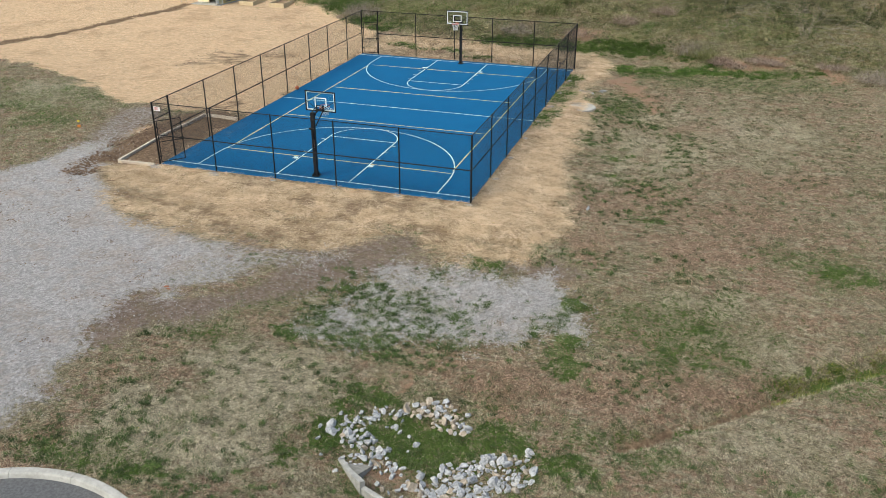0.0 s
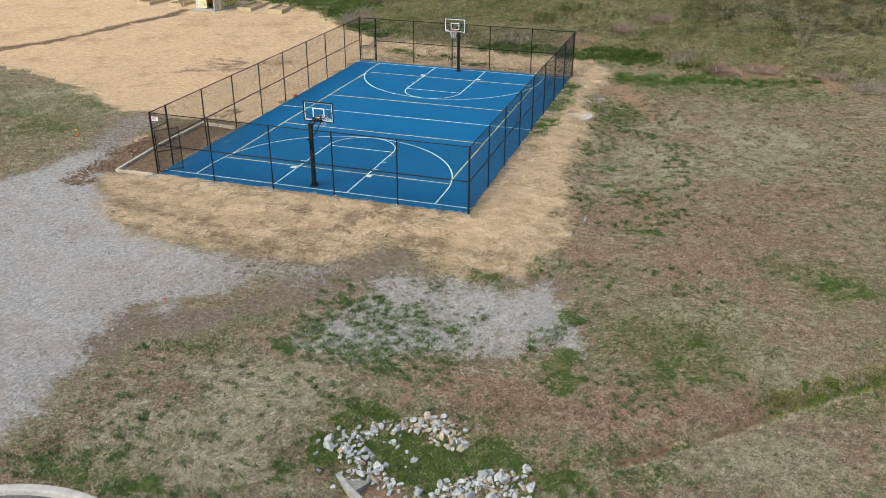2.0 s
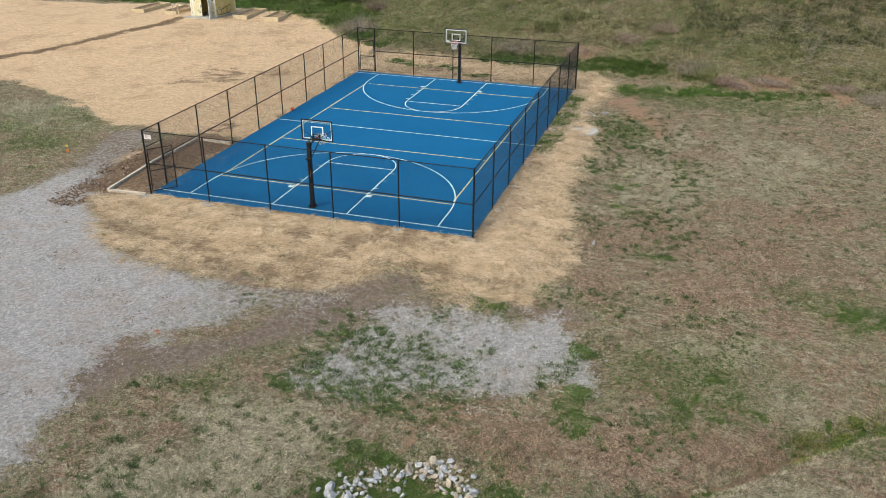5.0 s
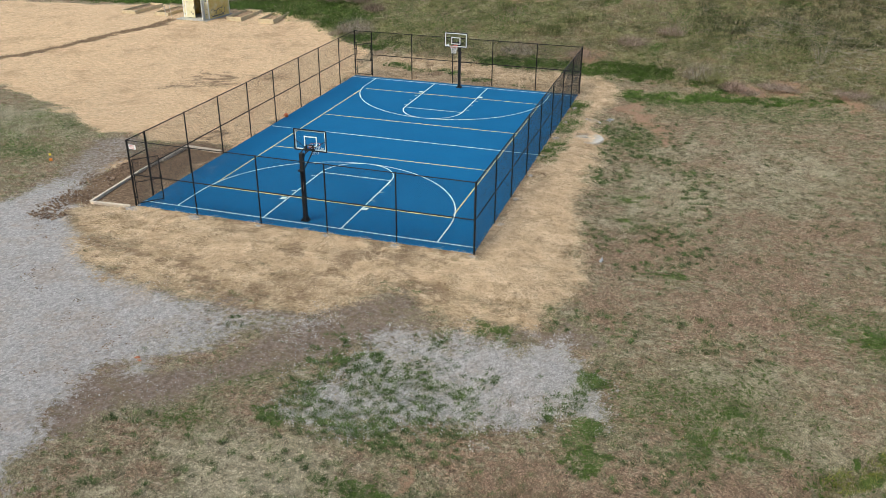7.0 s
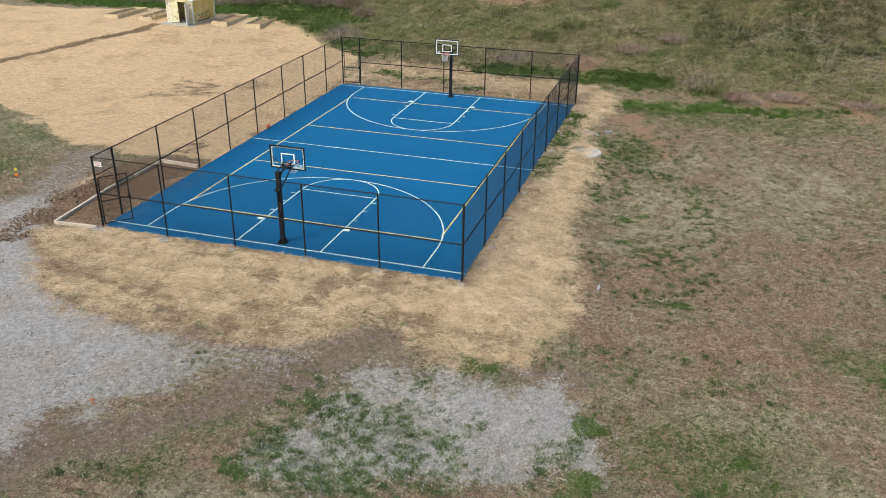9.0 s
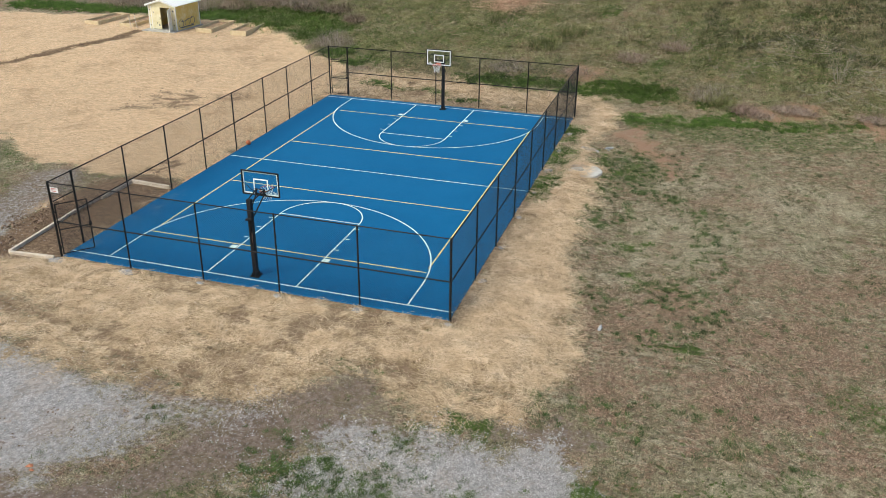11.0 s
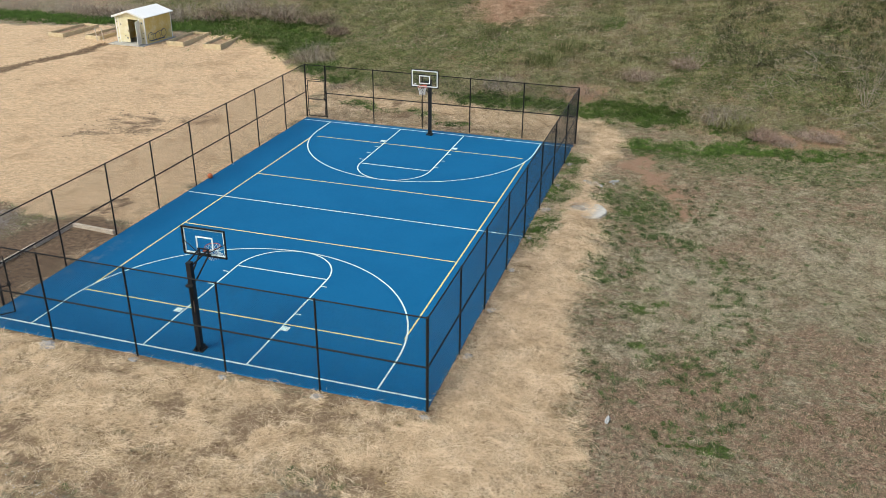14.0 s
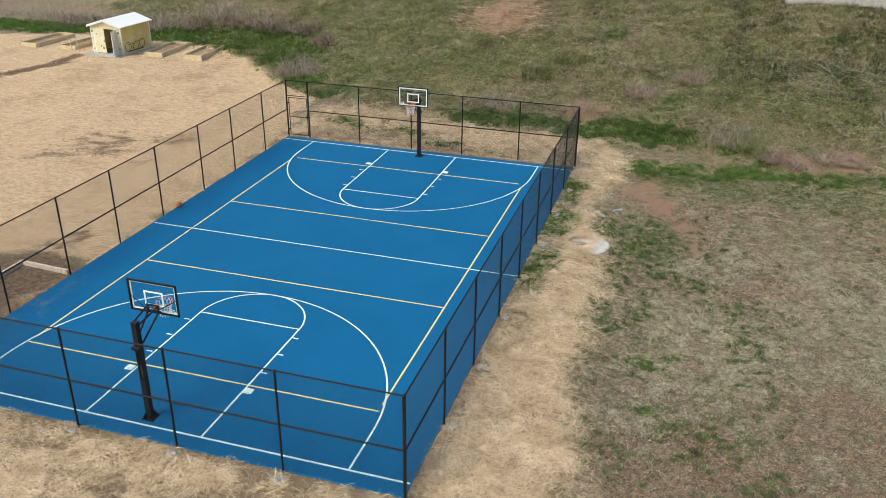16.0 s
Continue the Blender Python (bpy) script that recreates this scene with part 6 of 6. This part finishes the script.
x, y = sow(7000, -30, -10, -16, 4, lambda c, x, y: np.clip(1 - 1.4 * c["bare"], 0, 1) * np.clip(0.15 + step(0.45, 0.6, value_noise(x, y, 0.5, 3, 48)), 0, 1))
stuff("field_tufts", tufts(x, y, 7, 0.05, 0.15, 0.16, 0.014, 0.8), M_GREEN, "green weed tufts in the dry grass by the gravel", "grass")
x, y = sow(22000, -30, -8, -16, 4, lambda c, x, y: np.clip(1 - 1.4 * c["bare"], 0, 1) * 0.8)
stuff("field_grass", tufts(x, y, 5, 0.05, 0.14, 0.12, 0.012, 0.7), M_DRY, "sparse dry weedy grass by the gravel", "grass")
def withered(x, y):
    """Brown withered stands that mottle the hillside."""
    v = 0.6 * value_noise(x, y, 0.28, 3, 131) + 0.4 * value_noise(x, y, 1.1, 3, 132)
    return step(0.47, 0.58, v + 0.10 * patches(x, y, [(12.0, 22.5, 5.0, 3.0), (3.5, 22.0, 5.0, 3.0), (19.0, 22.0, 5.0, 4.0), (-14.0, 30.0, 9.0, 2.5), (9.5, 28.0, 4.0, 3.0), (18.0, 16.0, 4.0, 1.2)], 0.8))


x, y = sow(190000, -46, 30, 14, 37, lambda c, x, y: c["hill"] * np.clip(1.1 - c["red"] - c["tan"] - 0.6 * c["lush"], 0, 1) * np.clip(0.3 + 0.8 * step(0.36, 0.62, value_noise(x, y, 0.45, 4, 61)), 0, 1))
stuff("hill_grass", tufts(x, y, 5, 0.08, 0.24, 0.15, 0.011, 1.3, grain=6.0), M_HILL, "rank tan and olive grass on the hillside", "grass")
x, y = sow(90000, -46, 30, 14, 37, lambda c, x, y: c["hill"] * np.clip(c["lush"] + 0.35 * c["olive"] + 0.45 * step(0.56, 0.40, value_noise(x, y, 0.45, 4, 61)) - c["red"] - 0.8 * withered(x, y), 0, 1))
x2, y2 = sow(60000, -46, 30, 14, 37, lambda c, x, y: c["hill"] * np.clip(1.0 - c["red"] - c["tan"] - 0.7 * c["lush"], 0, 1) * step(0.42, 0.6, value_noise(x, y, 0.7, 3, 63)))
stuff("hill_litter", strands(x2, y2, 0.25, 0.8, 0.0055, 0.20, 0.35, 0.09), M_LITTER, "fallen dead stalks lying over the hillside", "grass")
x3, y3 = sow(60000, -46, 30, 15, 37, lambda c, x, y: c["hill"] * withered(x, y) * np.clip(1.0 - c["red"] - c["tan"] - c["lush"], 0, 1) * np.clip(0.1 + 1.2 * step(0.45, 0.6, value_noise(x, y, 2.2, 2, 133)), 0, 1))
stuff("withered_weeds", tufts(x3, y3, 5, 0.10, 0.34, 0.16, 0.008, 0.55), M_WITHER, "withered russet-brown weeds standing on the hillside", "weeds")
x3, y3 = sow(1400, 14, 29, 20.5, 36, lambda c, x, y: step(0.40, 0.58, value_noise(x, y, 0.4, 3, 135) + 0.12 * step(17, 23, x)))
x3, y3 = spread_clumps(x3, y3, 14, 0.10, 0.40)
stuff("dark_scrub", tufts(x3, y3, 4, 0.10, 0.34, 0.12, 0.012, 0.8, grain=2.0), M_DARKTUFT, "dark olive scrub on the upper hillside", "weeds")
x3, y3 = sow(1500, -46, 28, 17.5, 37, lambda c, x, y: c["hill"] * np.clip(0.12 + withered(x, y), 0, 1) * np.clip(1.0 - c["red"] - c["tan"] - c["lush"], 0, 1) * step(0.42, 0.6, value_noise(x, y, 0.5, 3, 134)))
x3, y3 = spread_clumps(x3, y3, 7, 0.10, 0.35)
stuff("dead_stalks", tufts(x3, y3, 3, 0.3, 0.75, 0.14, 0.006, 0.4), M_LITTER, "tall pale dead stalks standing in clumps on the hillside", "weeds")
stuff("hill_weeds", tufts(x, y, 5, 0.05, 0.17, 0.14, 0.013, 1.0, grain=5.0), M_HILLWEED, "green weeds and new grass on the hillside", "grass")
x, y = sow(60000, -46, 30, 14, 37, lambda c, x, y: c["hill"] * np.clip(0.9 - c["red"] - c["tan"], 0, 1) * step(0.62, 0.40, value_noise(x, y, 0.7, 3, 63)))
stuff("hill_blades", strands(x, y, 0.2, 0.55, 0.006, 0.18, 0.45, 0.14), M_BENT, "long bent olive-green grass blades on the hillside", "grass")
x, y = sow(640000, -11, 12.5, -19.5, 19, lambda c, x, y: np.clip(1.15 * c["straw"] ** 1.3 - 0.03, 0, 1) * np.clip(0.10 + 1.0 * c["thick"], 0, 1) * np.clip(0.32 + 0.45 * (x > 7.6) + 1.0 * step(0.40, 0.58, value_noise(x, y, 2.4, 3, 161)), 0, 1))
stuff("loose_straw", strands(x, y, 0.14, 0.44, 0.0029, 0.09, 0.4, 0.055), M_STRAW, "loose golden straw strewn over soil round the court", "straw")
a, r = R_.uniform(1.0, 5.3, 900), R_.normal(0.74, 0.13, 900)
x, y = 9.40 + r * np.cos(a), 3.58 + r * np.sin(a)
V, T, tone = strands(x, y, 0.12, 0.40, 0.0035, 0.06, 0.2, 0.05)
V[:, 2] += 0.07
stuff("drain_straw", (V, T, tone), M_STRAW, "straw heaped over the edge of the drain collar", "straw")
x, y = sow(60000, -46, -7.6, -5, 27, lambda c, x, y: c["tan"] * (1 - c["soil"]) * 0.8)
stuff("field_straw", strands(x, y, 0.10, 0.30, 0.0045, 0.02, 0.4, 0.05), M_STRAW, "fine straw mulch matted over the garden field", "straw")
x, y = sow(9000, -4, 3, 27, 33.5, lambda c, x, y: c["red"])
stuff("brush_straw", strands(x, y, 0.3, 0.9, 0.008, 0.3), M_CUTSTRAW, "tan heap of cut straw on the hillside", "straw")
x, y = sow(60000, 3, 14, -24.5, -16, lambda c, x, y: c["gravel"] * 0.9)
stuff("gravel", chips(x, y, 0.028, 0.075), M_CHIP, "pale grey crushed gravel with weeds", "gravel")
x, y = sow(80000, -16, 4, -31, -8, lambda c, x, y: np.clip(c["gravel"] * (0.25 + 0.5 * step(0.5, 0.7, value_noise(x, y, 0.7, 3, 81))) + 0.2 * c["mud"], 0, 1))
stuff("lot_gravel", chips(x, y, 0.025, 0.07), M_CHIP, "grey crushed gravel of the parking lot", "gravel")
x, y = sow(9000, -12.4, -7.7, -14.6, -3, lambda c, x, y: np.where(x > -9.7, 0.35 * c["soil"], 1.2 * step(-12.1, -11.2, x + 0.12 * (y + 10)) * step(0.30, 0.5, value_noise(x, y, 1.2, 3, 41)) * step(-6.5, -8.5, y)))
far = x < -9.7
stuff("soil_clods", chips(x[far], y[far], 0.06, 0.19), M_CLOD, "dark clods of dug soil beside the edged bed", "soil")
stuff("bed_crumbs", chips(x[~far], y[~far], 0.03, 0.09), M_CLOD, "fine dark soil crumbs in the edged bed", "soil")
x, y = sow(420, -15, 3.5, -27, -6, lambda c, x, y: np.clip(c["gravel"] + c["mud"] - c["straw"], 0, 1) * np.clip(1.2 * step(0.5, 0.62, value_noise(x, y, 0.4, 3, 83)) + 0.05, 0, 1))
x, y = spread_clumps(x, y, 12, 0.05, 0.2)
stuff("lot_clods", chips(x, y, 0.03, 0.10), M_CLOD, "damp dark soil lumps pressed into the gravel lot", "soil")
x, y = sow(6000, 9.0, 15.0, -25.4, -21.8, lambda c, x, y: 0.5 * sward(c) * patches(x, y, [(11.8, -23.6, 1.6, 0.7), (10.4, -23.2, 0.7, 0.3), (13.2, -23.0, 0.9, 0.4)], 0.9) * step(0.38, 0.6, value_noise(x, y, 1.3, 3, 87)))
stuff("dead_weeds", tufts(x, y, 5, 0.05, 0.15, 0.08, 0.008, 0.8), M_WEEDY, "dark dead weeds between gravel and rocks", "grass")
x, y = sow(5200, 19.6, 25, -21.8, -16.8, lambda c, x, y: step(0.5, 0.2, line_distance(x, y - 0.15, DITCH)) * step(0.3, 0.5, value_noise(x, y, 1.6, 2, 88)))
stuff("ditch_weeds", tufts(x, y, 6, 0.05, 0.14, 0.09, 0.014, 0.9), M_LIME, "low yellow-green weeds filling the ditch", "weeds")
x, y = sow(30000, -46, -26, 0, 22, lambda c, x, y: step(0.62, 0.3, line_distance(x + 0.9 * (value_noise(x, y, 0.9, 4, 11) - 0.5), y, TRENCH)) * 0.8)
stuff("trench_clods", chips(x, y, 0.05, 0.18), M_SOIL, "brown clods thrown up along the garden trench", "soil")
x, y = sow(2600, -20, -11, 3, 13, lambda c, x, y: c["soil"] * 0.7)
stuff("field_clods", chips(x, y, 0.05, 0.13), M_CLOD, "dark soil crumbs on the garden field", "soil")
x, y = sow(900, 3, 24, -32, 0, lambda c, x, y: 0.25 * (c["lush"] + 0.2))
stuff("dandelions", chips(x, y, 0.03, 0.055), M_FLOWER, "scattered yellow dandelion heads in the lawn", "flowers")


x, y = sow(3000, 4.3, 13.2, -23.4, -17.6, lambda c, x, y: np.clip(0.75 * step(10.2, 7.8, x + 0.35 * (y + 20.5)) * step(-18.3, -19.4, y) * np.clip(0.10 + 0.8 * step(0.42, 0.56, value_noise(x, y, 2.2, 3, 95)), 0, 1) + 0.6 * c["gravel"] * step(0.60, 0.68, value_noise(x, y, 0.9, 2, 96)) + 0.015, 0, 1))
size = R_.uniform(0.02, 0.06, len(x))
tone = np.repeat(0.5 + R_.rand(len(x)) * 0.5, 16)
x, y = np.repeat(x, 16) + R_.normal(0, 1.3, len(x) * 16) * np.repeat(size, 16), np.repeat(y, 16) + R_.normal(0, 0.9, len(y) * 16) * np.repeat(size, 16)
stuff("gravel_weeds", tufts(x, y, 4, 0.03, 0.09, 0.05, 0.010, 0.9, tone), M_TUFT, "green grass tufts sprouting through the gravel", "grass")


def weed(x, y, r, h, n, seed):
    """A leafy clump: many small pointed leaves on short stems."""
    g = np.random.RandomState(seed)
    a, q = g.uniform(0, 6.283, n), np.sqrt(g.rand(n)) * r
    px, py, pz = np.cos(a) * q, np.sin(a) * q, g.rand(n) * h * (1 - 0.6 * (q / r) ** 2)
    d, L_, w = g.uniform(0, 6.283, n), g.uniform(0.03, 0.085, n), g.uniform(0.006, 0.016, n)
    dip = g.uniform(-0.3, 0.6, n)
    p0 = np.stack([px, py, pz], 1)
    p1 = p0 + np.stack([np.cos(d) * L_ * 0.5 - np.sin(d) * w, np.sin(d) * L_ * 0.5 + np.cos(d) * w, dip * L_ * 0.5], 1)
    p2 = p0 + np.stack([np.cos(d) * L_, np.sin(d) * L_, dip * L_ * 0.7], 1)
    p3 = p0 + np.stack([np.cos(d) * L_ * 0.5 + np.sin(d) * w, np.sin(d) * L_ * 0.5 - np.cos(d) * w, dip * L_ * 0.5], 1)
    V = np.stack([p0, p1, p2, p3], 1).reshape(-1, 3)
    b = np.arange(n)[:, None] * 4
    T = np.concatenate([b + np.array([[0, 1, 2]]), b + np.array([[0, 2, 3]])])
    ob = shared("weed_clump", tri_mesh("weed_clump", V, T), M_LEAF, None, "low leafy bright green weed clump in the lawn", pose(x, y, ground_z(x, y) - 0.01))
    return tagged(ob, category="weeds", kind="stuff")


for i, (x, y, r, h, n) in enumerate(((13.1, -18.5, 0.4, 0.28, 500), (13.35, -20.6, 0.45, 0.2, 400), (13.1, -21.3, 0.4, 0.18, 300), (13.7, -21.9, 0.35, 0.16, 240),
                                     (21.6, -19.3, 0.5, 0.16, 400), (22.4, -18.85, 0.5, 0.16, 400), (23.2, -18.4, 0.5, 0.16, 400), (20.9, -19.7, 0.4, 0.16, 300), (4.5, -30.05, 0.25, 0.14, 160),
                                     (15.4, 16.4, 0.8, 0.4, 700), (16.0, 15.6, 0.6, 0.3, 500), (11.4, 20.1, 0.8, 0.5, 600), (7.2, 28.3, 0.8, 0.7, 600), (-12.9, 21.6, 0.7, 0.5, 500),
                                     (-15.5, 25.0, 1.1, 0.6, 700), (-18.2, 27.0, 1.2, 0.6, 700), (-23.8, 26.9, 1.2, 0.7, 700), (20.1, 23.6, 0.8, 0.5, 500))):
    weed(x, y, r, h, n * 2, 100 + i)
